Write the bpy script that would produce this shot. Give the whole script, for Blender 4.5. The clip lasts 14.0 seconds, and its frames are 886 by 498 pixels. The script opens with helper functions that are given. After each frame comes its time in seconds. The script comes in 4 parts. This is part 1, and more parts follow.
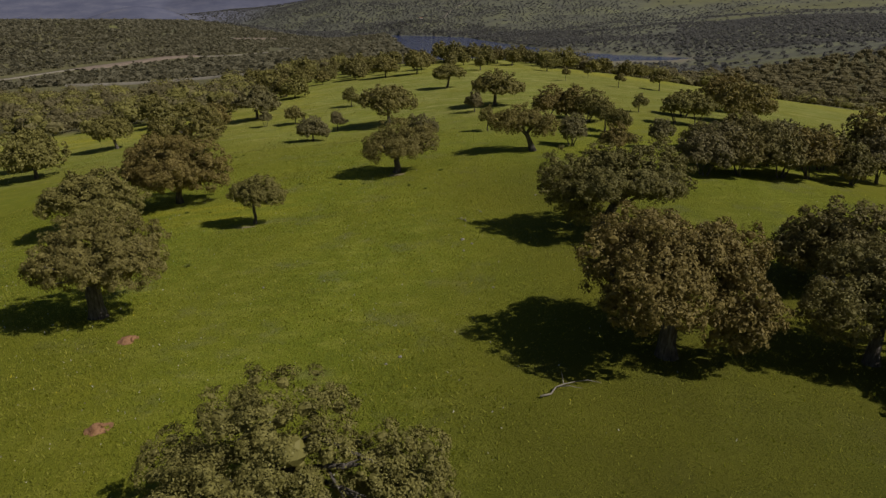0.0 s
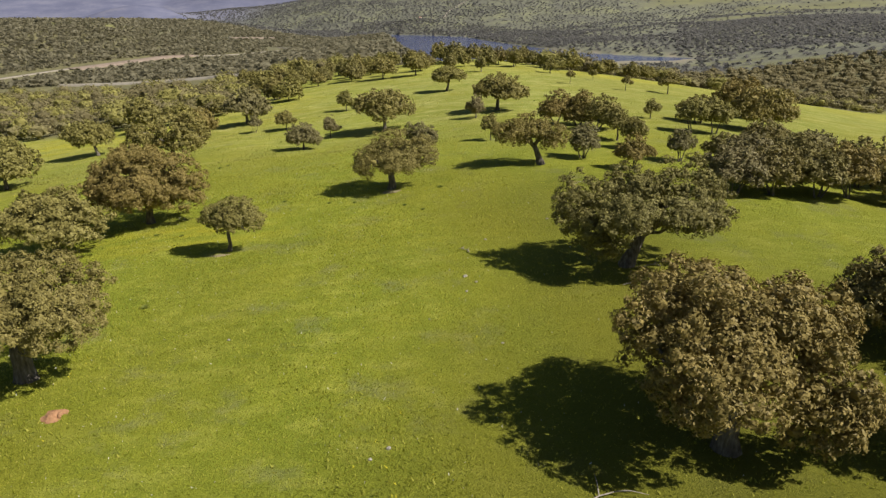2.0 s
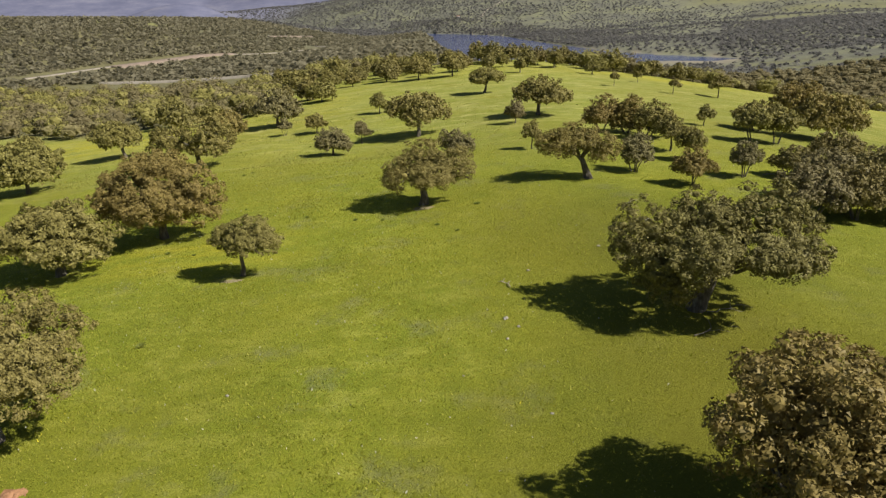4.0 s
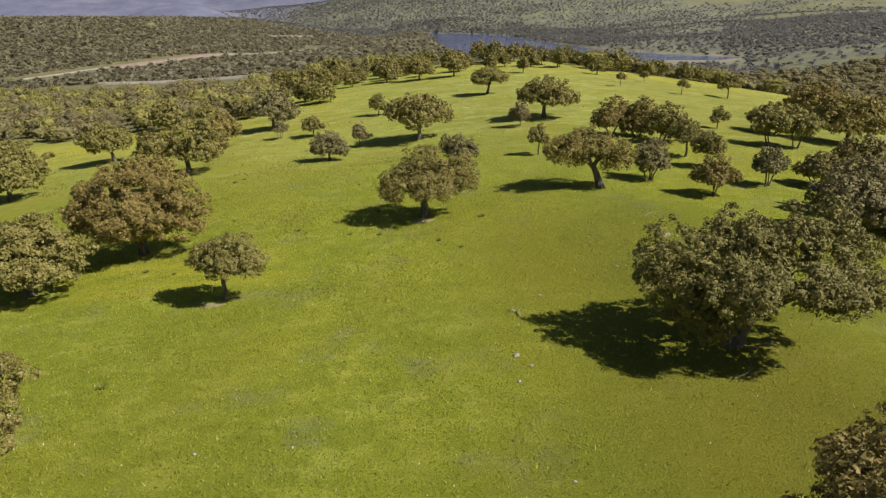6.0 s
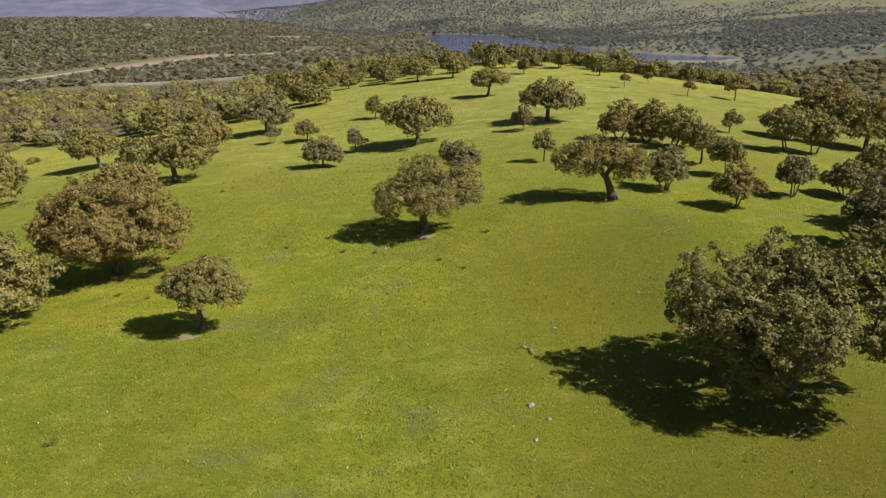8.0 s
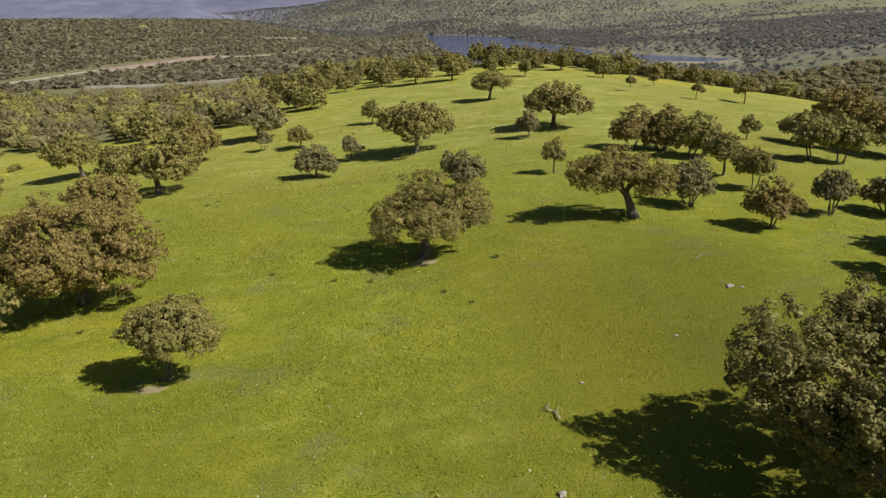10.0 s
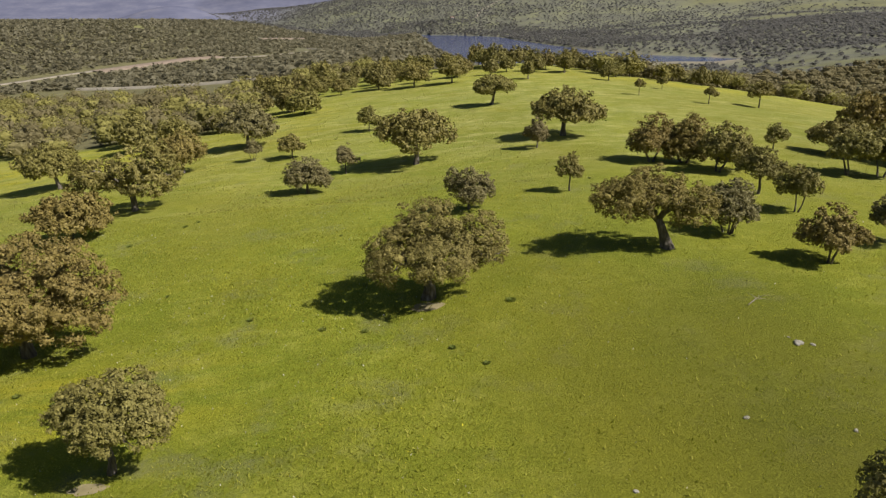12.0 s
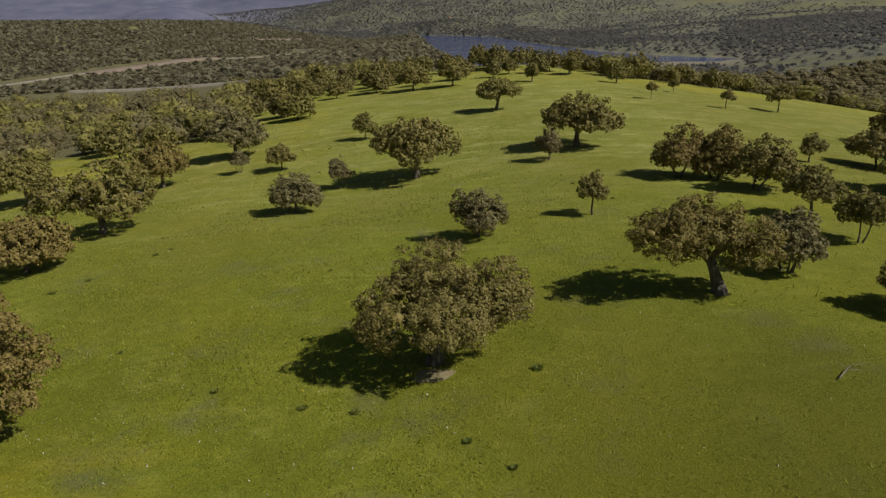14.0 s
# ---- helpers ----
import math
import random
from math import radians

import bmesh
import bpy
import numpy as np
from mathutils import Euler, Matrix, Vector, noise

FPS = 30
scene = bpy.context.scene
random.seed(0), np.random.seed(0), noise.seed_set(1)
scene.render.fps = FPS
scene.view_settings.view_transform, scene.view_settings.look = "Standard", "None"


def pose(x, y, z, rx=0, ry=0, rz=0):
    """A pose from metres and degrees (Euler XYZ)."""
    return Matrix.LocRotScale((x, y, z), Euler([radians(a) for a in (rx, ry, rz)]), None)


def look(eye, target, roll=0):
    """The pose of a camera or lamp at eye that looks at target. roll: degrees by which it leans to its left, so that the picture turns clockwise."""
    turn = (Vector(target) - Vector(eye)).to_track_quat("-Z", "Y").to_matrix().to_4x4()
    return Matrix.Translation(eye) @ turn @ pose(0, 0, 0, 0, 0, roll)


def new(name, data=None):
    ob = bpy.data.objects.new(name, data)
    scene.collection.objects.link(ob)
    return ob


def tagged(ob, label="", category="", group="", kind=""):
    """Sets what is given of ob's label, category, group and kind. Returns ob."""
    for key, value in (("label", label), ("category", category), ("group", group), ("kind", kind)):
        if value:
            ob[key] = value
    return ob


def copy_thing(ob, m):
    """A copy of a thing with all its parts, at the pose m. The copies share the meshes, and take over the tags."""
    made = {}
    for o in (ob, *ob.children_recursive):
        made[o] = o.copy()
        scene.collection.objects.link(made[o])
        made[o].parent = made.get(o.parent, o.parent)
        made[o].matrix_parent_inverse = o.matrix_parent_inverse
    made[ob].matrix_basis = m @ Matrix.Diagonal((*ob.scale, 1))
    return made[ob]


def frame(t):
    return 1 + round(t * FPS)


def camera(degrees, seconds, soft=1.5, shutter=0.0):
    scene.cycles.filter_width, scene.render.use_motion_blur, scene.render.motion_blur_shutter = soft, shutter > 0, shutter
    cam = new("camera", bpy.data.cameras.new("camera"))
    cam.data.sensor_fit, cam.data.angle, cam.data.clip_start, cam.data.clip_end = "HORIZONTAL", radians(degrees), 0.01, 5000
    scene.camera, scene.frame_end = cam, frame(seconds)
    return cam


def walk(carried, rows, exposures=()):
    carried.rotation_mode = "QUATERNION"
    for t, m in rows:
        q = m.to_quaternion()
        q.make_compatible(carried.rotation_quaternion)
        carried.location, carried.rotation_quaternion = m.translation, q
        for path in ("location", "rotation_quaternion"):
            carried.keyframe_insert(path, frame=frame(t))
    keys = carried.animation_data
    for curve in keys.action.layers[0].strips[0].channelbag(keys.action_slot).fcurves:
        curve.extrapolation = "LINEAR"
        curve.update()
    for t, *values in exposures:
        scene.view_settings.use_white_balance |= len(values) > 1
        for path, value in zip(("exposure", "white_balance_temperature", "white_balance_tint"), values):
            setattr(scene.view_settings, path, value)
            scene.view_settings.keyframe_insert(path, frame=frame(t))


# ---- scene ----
cam = camera(66.5, 14.0, 1.4)
METRES, EYE, TILT, LEAN, TURN = 54.0, 20.0, -19.0, 0.0, 0.0
ROWS = [
    (0.0, 0.0, 0.0, 0.0, 0.0, 0.0, -0.0),
    (0.5, 0.0024, 0.0379, 0.0138, 0.06, 0.0, -0.11),
    (1.0, 0.0025, 0.0789, 0.0282, 0.02, -0.01, -0.1),
    (1.5, 0.0012, 0.1168, 0.0417, -0.04, -0.02, -0.09),
    (2.0, -0.0006, 0.1588, 0.0565, -0.07, -0.04, -0.08),
    (2.5, -0.0021, 0.1965, 0.07, 0.71, -0.01, -0.36),
    (3.0, -0.0036, 0.234, 0.0832, 1.55, -0.04, -0.66),
    (3.5, -0.0047, 0.2648, 0.094, 2.24, -0.09, -0.92),
    (4.0, -0.0062, 0.295, 0.1041, 2.77, -0.16, -1.1),
    (6.5, -0.0149, 0.4206, 0.1419, 2.88, -0.21, -1.06),
    (7.0, -0.0174, 0.4456, 0.1491, 2.83, -0.18, -1.02),
    (7.5, -0.02, 0.4697, 0.1568, 2.79, -0.18, -0.99),
    (8.0, -0.0226, 0.4988, 0.1656, 2.74, -0.16, -0.95),
    (10.5, -0.044, 0.6547, 0.2176, 2.51, -0.07, -0.78),
    (11.0, -0.0493, 0.6923, 0.2312, 2.47, -0.06, -0.75),
    (11.5, -0.0537, 0.7297, 0.2447, 2.42, -0.07, -0.72),
    (12.0, -0.0582, 0.7719, 0.2596, 2.38, -0.07, -0.69),
    (12.5, -0.0631, 0.8115, 0.273, 2.34, -0.09, -0.67),
    (13.0, -0.0678, 0.8551, 0.288, 2.3, -0.08, -0.63),
    (13.5, -0.0729, 0.8964, 0.302, 2.26, -0.09, -0.61),
    (14.0, -0.0775, 0.9437, 0.3173, 2.27, -0.05, -0.54),
]
walk(cam, [(t, pose(0, 0, EYE, TILT, LEAN, TURN) @ pose(METRES * x, METRES * y, METRES * z, 90 + pitch, roll, yaw)) for t, x, y, z, yaw, pitch, roll in ROWS],
     exposures=[(0.0, -0.75), (0.1, -0.45), (0.2, 0.05), (0.3, 0.45), (0.4, 0.49), (4.0, 0.48), (7.0, 0.43), (11.0, 0.37), (13.8, 0.35), (13.9, 0.1), (14.0, -0.35)])

# ---- world and sun ----
SUN_DIR = Vector((0.66, -0.25, 0.71)).normalized()
world = bpy.data.worlds.new("sky")
scene.world = world
world.use_nodes = True
wn = world.node_tree
sky = wn.nodes.new("ShaderNodeTexSky")
sky.sky_type, sky.sun_disc = "NISHITA", False
sky.sun_elevation, sky.sun_rotation = math.asin(SUN_DIR.z), math.atan2(SUN_DIR.x, SUN_DIR.y)
sky.dust_density = 1.0
wn.links.new(sky.outputs[0], wn.nodes["Background"].inputs[0])
wn.nodes["Background"].inputs[1].default_value = 0.034
sun = new("sun", bpy.data.lights.new("sun", "SUN"))
sun.data.energy, sun.data.angle, sun.data.color = 5.0, radians(0.53), (1.0, 0.925, 0.85)
sun.matrix_world = look(SUN_DIR * 400, (0, 0, 0))


# ---- materials ----
def mat(name, rough=0.8, spec=0.3):
    m = bpy.data.materials.new(name)
    m.use_nodes = True
    b = m.node_tree.nodes["Principled BSDF"]
    b.inputs["Roughness"].default_value = rough
    b.inputs["Specular IOR Level"].default_value = spec
    return m, m.node_tree, b


def node(nt, kind, **vals):
    n = nt.nodes.new(kind)
    for k, v in vals.items():
        n.inputs[k].default_value = v
    return n


def mapped(nt, scale):
    g = nt.nodes.new("ShaderNodeNewGeometry")
    s = node(nt, "ShaderNodeVectorMath")
    s.operation = "MULTIPLY"
    s.inputs[1].default_value = scale if hasattr(scale, "__len__") else (scale, scale, scale)
    nt.links.new(g.outputs["Position"], s.inputs[0])
    return s.outputs[0]


def noise_at(nt, scale, detail=3.0, rough=0.55):
    n = node(nt, "ShaderNodeTexNoise", Scale=1.0, Detail=detail, Roughness=rough)
    nt.links.new(mapped(nt, scale), n.inputs["Vector"])
    return n.outputs["Fac"]


def ramp(nt, fac, stops):
    r = nt.nodes.new("ShaderNodeValToRGB")
    e = r.color_ramp.elements
    while len(e) < len(stops):
        e.new(0.5)
    for el, (p, c) in zip(e, stops):
        el.position, el.color = p, (*c, 1) if hasattr(c, "__len__") else (c, c, c, 1)
    nt.links.new(fac, r.inputs[0])
    return r.outputs[0]


def mix(nt, fac, a, b, mode="MIX"):
    m = nt.nodes.new("ShaderNodeMix")
    m.data_type, m.blend_type = "RGBA", mode
    for s, v in ((m.inputs[0], fac), (m.inputs[6], a), (m.inputs[7], b)):
        if hasattr(v, "links"):
            nt.links.new(v, s)
        elif hasattr(v, "__len__"):
            s.default_value = (*v, 1)
        else:
            s.default_value = v
    return m.outputs[2]


def bump(nt, b, h, strength, dist):
    n = node(nt, "ShaderNodeBump", Strength=strength, Distance=dist)
    nt.links.new(h, n.inputs["Height"])
    nt.links.new(n.outputs[0], b.inputs["Normal"])


def foliage(name, dark, mid, light, through_leaf=0.26):
    m, nt, b = mat(name, 0.58, 0.2)
    g = nt.nodes.new("ShaderNodeNewGeometry")
    o = nt.nodes.new("ShaderNodeObjectInfo")
    c = ramp(nt, g.outputs["Random Per Island"], [(0.0, dark), (0.5, mid), (1.0, light)])
    c = mix(nt, ramp(nt, noise_at(nt, 0.55, 2), [(0.35, 0.0), (0.7, 0.45)]), c, [v * 1.2 for v in light])
    h = node(nt, "ShaderNodeHueSaturation", Saturation=1.0)
    tone = node(nt, "ShaderNodeMapRange")
    tone.inputs[3].default_value, tone.inputs[4].default_value = 0.492, 0.508
    nt.links.new(o.outputs["Random"], tone.inputs[0])
    nt.links.new(tone.outputs[0], h.inputs["Hue"])
    nt.links.new(c, h.inputs["Color"])
    nt.links.new(h.outputs[0], b.inputs["Base Color"])
    t = node(nt, "ShaderNodeBsdfTranslucent")
    nt.links.new(h.outputs[0], t.inputs["Color"])
    ms = node(nt, "ShaderNodeMixShader", Fac=through_leaf)
    nt.links.new(b.outputs[0], ms.inputs[1])
    nt.links.new(t.outputs[0], ms.inputs[2])
    nt.links.new(ms.outputs[0], nt.nodes["Material Output"].inputs[0])
    return m


LEAF = foliage("holm_oak_leaves", (0.12, 0.109, 0.03), (0.194, 0.175, 0.049), (0.282, 0.252, 0.08), 0.17)
LEAF_BROWN = foliage("holm_oak_leaves_in_flower", (0.128, 0.106, 0.03), (0.204, 0.167, 0.048), (0.286, 0.23, 0.074), 0.17)
LEAF_GREY = foliage("grey_scrub_leaves", (0.124, 0.109, 0.047), (0.184, 0.161, 0.071), (0.252, 0.221, 0.102), 0.19)
LEAF_DARK = foliage("shaded_holm_oak_leaves", (0.106, 0.094, 0.029), (0.172, 0.152, 0.047), (0.248, 0.218, 0.076), 0.16)
LEAF_WOOD = foliage("wood_leaves", (0.15, 0.132, 0.062), (0.19, 0.167, 0.079), (0.234, 0.205, 0.1), 0.34)
# next two: leaf tones lightened and blued, with distance haze painted in
LEAF_HILL = foliage("hazed_bank_leaves", (0.152, 0.15, 0.145), (0.172, 0.169, 0.16), (0.195, 0.191, 0.172), 0.55)
LEAF_FAR = foliage("hazed_wood_leaves", (0.185, 0.171, 0.11), (0.224, 0.207, 0.132), (0.268, 0.247, 0.158), 0.5)


def bark_mat():
    m, nt, b = mat("oak_bark", 0.9, 0.15)
    c = ramp(nt, noise_at(nt, (6, 6, 1.5), 5), [(0.3, (0.06, 0.052, 0.042)), (0.55, (0.15, 0.133, 0.11)), (0.78, (0.3, 0.28, 0.25))])
    nt.links.new(c, b.inputs["Base Color"])
    bump(nt, b, noise_at(nt, (14, 14, 3), 4), 0.8, 0.05)
    return m


BARK = bark_mat()


def plain_mat(name, a, c, scale, rough=0.85, lift=0.02):
    m, nt, b = mat(name, rough, 0.2)
    k = ramp(nt, noise_at(nt, scale, 5), [(0.3, a), (0.7, c)])
    nt.links.new(k, b.inputs["Base Color"])
    bump(nt, b, noise_at(nt, scale * 3, 4), 0.6, lift)
    return m


DEADWOOD = plain_mat("bleached_dead_wood", (0.2, 0.175, 0.14), (0.36, 0.33, 0.28), 5.0)
STONE = plain_mat("pale_granite", (0.22, 0.21, 0.17), (0.36, 0.34, 0.29), 4.0)
ROAD = plain_mat("dirt_road", (0.2, 0.18, 0.145), (0.28, 0.25, 0.2), 0.15)
CUT = plain_mat("cut_earth_bank", (0.2, 0.155, 0.118), (0.31, 0.25, 0.195), 0.2)
ROAD_PALE = plain_mat("pale_dirt_road", (0.29, 0.265, 0.21), (0.4, 0.365, 0.295), 0.15)
SOIL = plain_mat("bare_soil", (0.23, 0.2, 0.1), (0.32, 0.275, 0.155), 2.5)
WALLWHITE = plain_mat("whitewash", (0.7, 0.69, 0.66), (0.82, 0.81, 0.78), 0.8)
ROOFTILE = plain_mat("clay_roof", (0.3, 0.15, 0.09), (0.42, 0.23, 0.14), 0.9)


def grass_ground():
    m, nt, b = mat("meadow_and_scrub", 0.9, 0.12)
    at = nt.nodes.new("ShaderNodeVertexColor")
    at.layer_name = "cover"
    sep = nt.nodes.new("ShaderNodeSeparateColor")
    nt.links.new(at.outputs[0], sep.inputs[0])
    fine = ramp(nt, noise_at(nt, 9.0, 6, 0.8), [(0.37, (0.085, 0.11, 0.01)), (0.53, (0.24, 0.272, 0.024)), (0.7, (0.43, 0.44, 0.075))])
    broad = ramp(nt, noise_at(nt, 0.09, 4, 0.6), [(0.35, (0.172, 0.226, 0.019)), (0.62, (0.305, 0.32, 0.033))])
    g = mix(nt, 0.4, fine, broad)
    # tussocks: tones at the width of a stride and of a tree
    g = mix(nt, ramp(nt, noise_at(nt, 0.9, 5, 0.75), [(0.42, 0.0), (0.6, 0.45)]), g, (0.14, 0.176, 0.016))
    g = mix(nt, ramp(nt, noise_at(nt, (0.3, 0.5, 0.4), 5, 0.75), [(0.5, 0.0), (0.66, 0.6)]), g, (0.355, 0.37, 0.065))
    # yellow flower drifts and thin greyish sward
    g = mix(nt, ramp(nt, noise_at(nt, (0.05, 0.025, 0.05), 5, 0.65), [(0.56, 0.0), (0.72, 0.55)]), g, (0.33, 0.31, 0.02))
    g = mix(nt, ramp(nt, noise_at(nt, 0.16, 6, 0.75), [(0.54, 0.0), (0.7, 0.6)]), g, (0.185, 0.185, 0.11))
    s = ramp(nt, noise_at(nt, 0.12, 6, 0.7), [(0.3, (0.11, 0.104, 0.055)), (0.55, (0.165, 0.156, 0.078)), (0.75, (0.24, 0.225, 0.1))])
    # far slopes: patchy grass tones with grey-blue haze mixed into the colour
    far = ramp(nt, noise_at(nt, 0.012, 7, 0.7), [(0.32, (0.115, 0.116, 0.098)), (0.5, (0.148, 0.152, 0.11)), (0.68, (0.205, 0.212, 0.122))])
    bl = nt.nodes.new("ShaderNodeVertexColor")
    bl.layer_name = "bloom"
    drift = nt.nodes.new("ShaderNodeSeparateColor")
    nt.links.new(bl.outputs["Color"], drift.inputs[0])
    spread = mix(nt, 1.0, ramp(nt, noise_at(nt, (0.12, 0.35, 0.2), 5, 0.7), [(0.4, 0.0), (0.62, 1.0)]), drift.outputs[0], "MULTIPLY")
    # darker sward: near right, lens and sun-angle falloff painted in; far right, duller grass
    dim_mask = mix(nt, ramp(nt, noise_at(nt, (0.06, 0.05, 0.05), 5, 0.65), [(0.3, 0.7), (0.62, 1.0)]), (0, 0, 0), (1, 1, 1))
    dim_mask = mix(nt, 1.0, dim_mask, at.outputs["Alpha"], "MULTIPLY")
    g = mix(nt, dim_mask, g, mix(nt, ramp(nt, noise_at(nt, 9.0, 6, 0.8), [(0.36, 0.0), (0.7, 1.0)]), (0.058, 0.064, 0.008), (0.155, 0.153, 0.021)))
    # browner patches of sward
    g = mix(nt, ramp(nt, noise_at(nt, (0.035, 0.02, 0.03), 4, 0.6), [(0.42, 0.0), (0.66, 0.6)]), g, (0.2, 0.19, 0.018))
    # paler, thinner sward with dry streaks towards the crest
    thin_sward = mix(nt, 1.0, ramp(nt, noise_at(nt, (0.09, 0.14, 0.1), 6, 0.7), [(0.36, 0.15), (0.62, 0.85)]), drift.outputs[1], "MULTIPLY")
    g = mix(nt, thin_sward, g, mix(nt, ramp(nt, noise_at(nt, (0.5, 0.8, 0.5), 5, 0.75), [(0.4, 0.0), (0.62, 1.0)]), (0.265, 0.275, 0.078), (0.42, 0.41, 0.155)))
    lush = mix(nt, 1.0, ramp(nt, noise_at(nt, (0.07, 0.13, 0.1), 6, 0.75), [(0.47, 0.0), (0.6, 0.75)]), drift.outputs[1], "MULTIPLY")
    g = mix(nt, lush, g, (0.17, 0.2, 0.028))
    pale = mix(nt, 1.0, ramp(nt, noise_at(nt, (0.11, 0.3, 0.2), 6, 0.8), [(0.53, 0.0), (0.64, 0.8)]), drift.outputs[1], "MULTIPLY")
    g = mix(nt, pale, g, (0.47, 0.45, 0.16))
    g = mix(nt, spread, g, (0.4, 0.36, 0.03))
    c = mix(nt, sep.outputs[0], g, s)
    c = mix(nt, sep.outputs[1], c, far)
    # blue of distance haze, painted into the farthest western ground
    haze_mask = nt.nodes.new("ShaderNodeSeparateColor")
    nt.links.new(bl.outputs["Color"], haze_mask.inputs[0])
    c = mix(nt, haze_mask.outputs[2], c, (0.165, 0.17, 0.225))
    c = mix(nt, sep.outputs[2], c, (0.27, 0.235, 0.17))
    nt.links.new(c, b.inputs["Base Color"])
    bump(nt, b, noise_at(nt, 6.0, 6, 0.8), 1.0, 0.14)
    return m


GROUND = grass_ground()


def water_mat():
    m, nt, b = mat("reservoir_water", 0.12, 0.5)
    b.inputs["Base Color"].default_value = (0.05, 0.075, 0.21, 1)
    bump(nt, b, noise_at(nt, (0.25, 0.6, 1), 3), 0.25, 0.25)
    return m


WATER = water_mat()


# ---- the lie of the land ----
def smooth(a, b, v):
    s = np.clip((v - a) / (b - a), 0.0, 1.0)
    return s * s * (3 - 2 * s)


def shore_x(y):
    """Where the far bank of the water runs."""
    return np.interp(y, (1050, 1195, 1295, 1415, 1588, 1848, 2328, 2480, 2560, 2700, 3700), (640, 409, 307, 239, 196, 143, 73, -20, -150, -420, -1650))


def height(x, y):
    x, y = np.asarray(x, float), np.asarray(y, float)
    l = np.maximum(0.0, 15 - x) * (0.6 + 0.4 * smooth(30, 80, y))
    r = np.maximum(0.0, x - 30)
    b = -y * (0.02 + 0.085 * smooth(1500, 2400, y)) + 25 * np.sin(y * 0.011) - 50 * smooth(500, 1000, y)
    far_k = 520 * smooth(2620, 3050, y)
    f = np.maximum(0.0, y - 335 + 50 * smooth(15, 60, x)) * smooth(b - 60 - far_k, b + 40 + far_k, x)
    z = 0.8 + 0.8 * np.exp(-((y - 100) / 40) ** 2) - 37 * (1 - np.exp(-(l / 190) ** 1.5))
    z = z - 1.6 * np.exp(-((x + 18) / 18) ** 2 - ((y - 145) / 28) ** 2)
    f = f * (1 - 0.4 * smooth(60, 250, x))
    z = z - 54 * (1 - np.exp(-np.minimum(0.7, (r / 250) ** 1.5) - (f / 400) ** 1.3))
    z = z - 3.5 * smooth(345, 430, y) * smooth(-90, -20, x) * smooth(300, 120, x)
    a = 250 + 0.25 * (y - 700)
    z = z + 30 * smooth(a, a + 300, x) * smooth(450, 720, y) * (1 - smooth(1200, 1500, y))
    z = z + 46 * smooth(600, 1250, y + 0.55 * (-x - 300)) * smooth(-185, -560, x) * (1 - smooth(1500, 2300, y))
    g = np.maximum(0, x - shore_x(y))
    k = 0.09 + 0.14 * smooth(2300, 3200, y)
    bank = -46.4 + 4 * (1 - np.exp(-g / 12)) + 190 * (1 - np.exp(-k * g / 190))
    z = np.where(g > 0, z + (np.maximum(z, bank) - z) * smooth(1100, 1300, y), z + (np.minimum(z, -48.0) - z) * smooth(1120, 1240, y) * smooth(b + 30, b + 120, x))
    z = z + 75 * smooth(2900, 3900, y) * smooth(-900, -100, x)
    z = z + 95 * np.exp(-((x + 1390) / 260) ** 2 - ((y - 3296) / 260) ** 2)
    z = z + 0.12 * np.sin(x * 0.31 + 1.3) * np.sin(y * 0.23) * smooth(600, 200, y)
    # broken relief on the far slopes
    rel = np.sin(x * 0.011 + np.sin(y * 0.006) * 2) * np.sin(y * 0.009 + np.sin(x * 0.005) * 2)
    return z + 6 * rel * smooth(1250, 2000, y) * smooth(20, 200, g)


def wood(x, y):
    """1 where trees and scrub close up, 0 on the open meadow."""
    x, y = np.asarray(x, float), np.asarray(y, float)
    wob = 9 * np.sin(x * 0.09) + 7 * np.sin(y * 0.07 + x * 0.03)
    left = smooth(-6, 6, (-72 - x) + wob * 0.5) * smooth(-8, 8, y - (205 - 0.33 * (x + 72)) + wob)
    back_l = smooth(-10, 10, y - 352 - wob) * smooth(-6, 6, -40 - x)
    back = smooth(-12, 12, y - 392 - wob)
    right = smooth(-6, 6, y - (292 + 0.5 * (x - 60)) + wob * 0.5) * smooth(38, 48, x)
    return np.maximum.reduce([left, back_l, back, right])


def glade(x, y):
    """1 in the open pastures among the far woods."""
    g = 0.0
    for cx, cy, rx, ry in ((382, 951, 70, 40), (405, 826, 75, 45), (-560, 1060, 110, 40), (-640, 1440, 130, 60), (1270, 2439, 330, 130), (985, 2689, 260, 90), (930, 2114, 160, 60)):
        g = np.maximum(g, smooth(1.15, 0.75, np.hypot((x - cx) / rx, (y - cy) / ry) + 0.12 * np.sin(x * 0.05) * np.sin(y * 0.07)))
    return g


UPPER_ROAD = ((-395, 600), (-387, 640), (-380, 683), (-366, 730), (-354, 776), (-343, 825), (-322, 860), (-270, 900), (-247, 950), (-220, 1000), (-216, 1035), (-250, 1080))
LOWER_ROAD = ((-292, 538), (-262, 527), (-206, 504), (-161, 485), (-130, 462))


def along(points, n=80):
    """Even stations along a bent line."""
    p = np.array(points, float)
    d = np.concatenate([[0], np.cumsum(np.hypot(*np.diff(p, axis=0).T))])
    u = np.linspace(0, d[-1], n)
    q = np.stack([np.interp(u, d, p[:, 0]), np.interp(u, d, p[:, 1])], -1)
    for _ in range(3):
        q[1:-1] = (q[:-2] + 2 * q[1:-1] + q[2:]) / 4
    return q


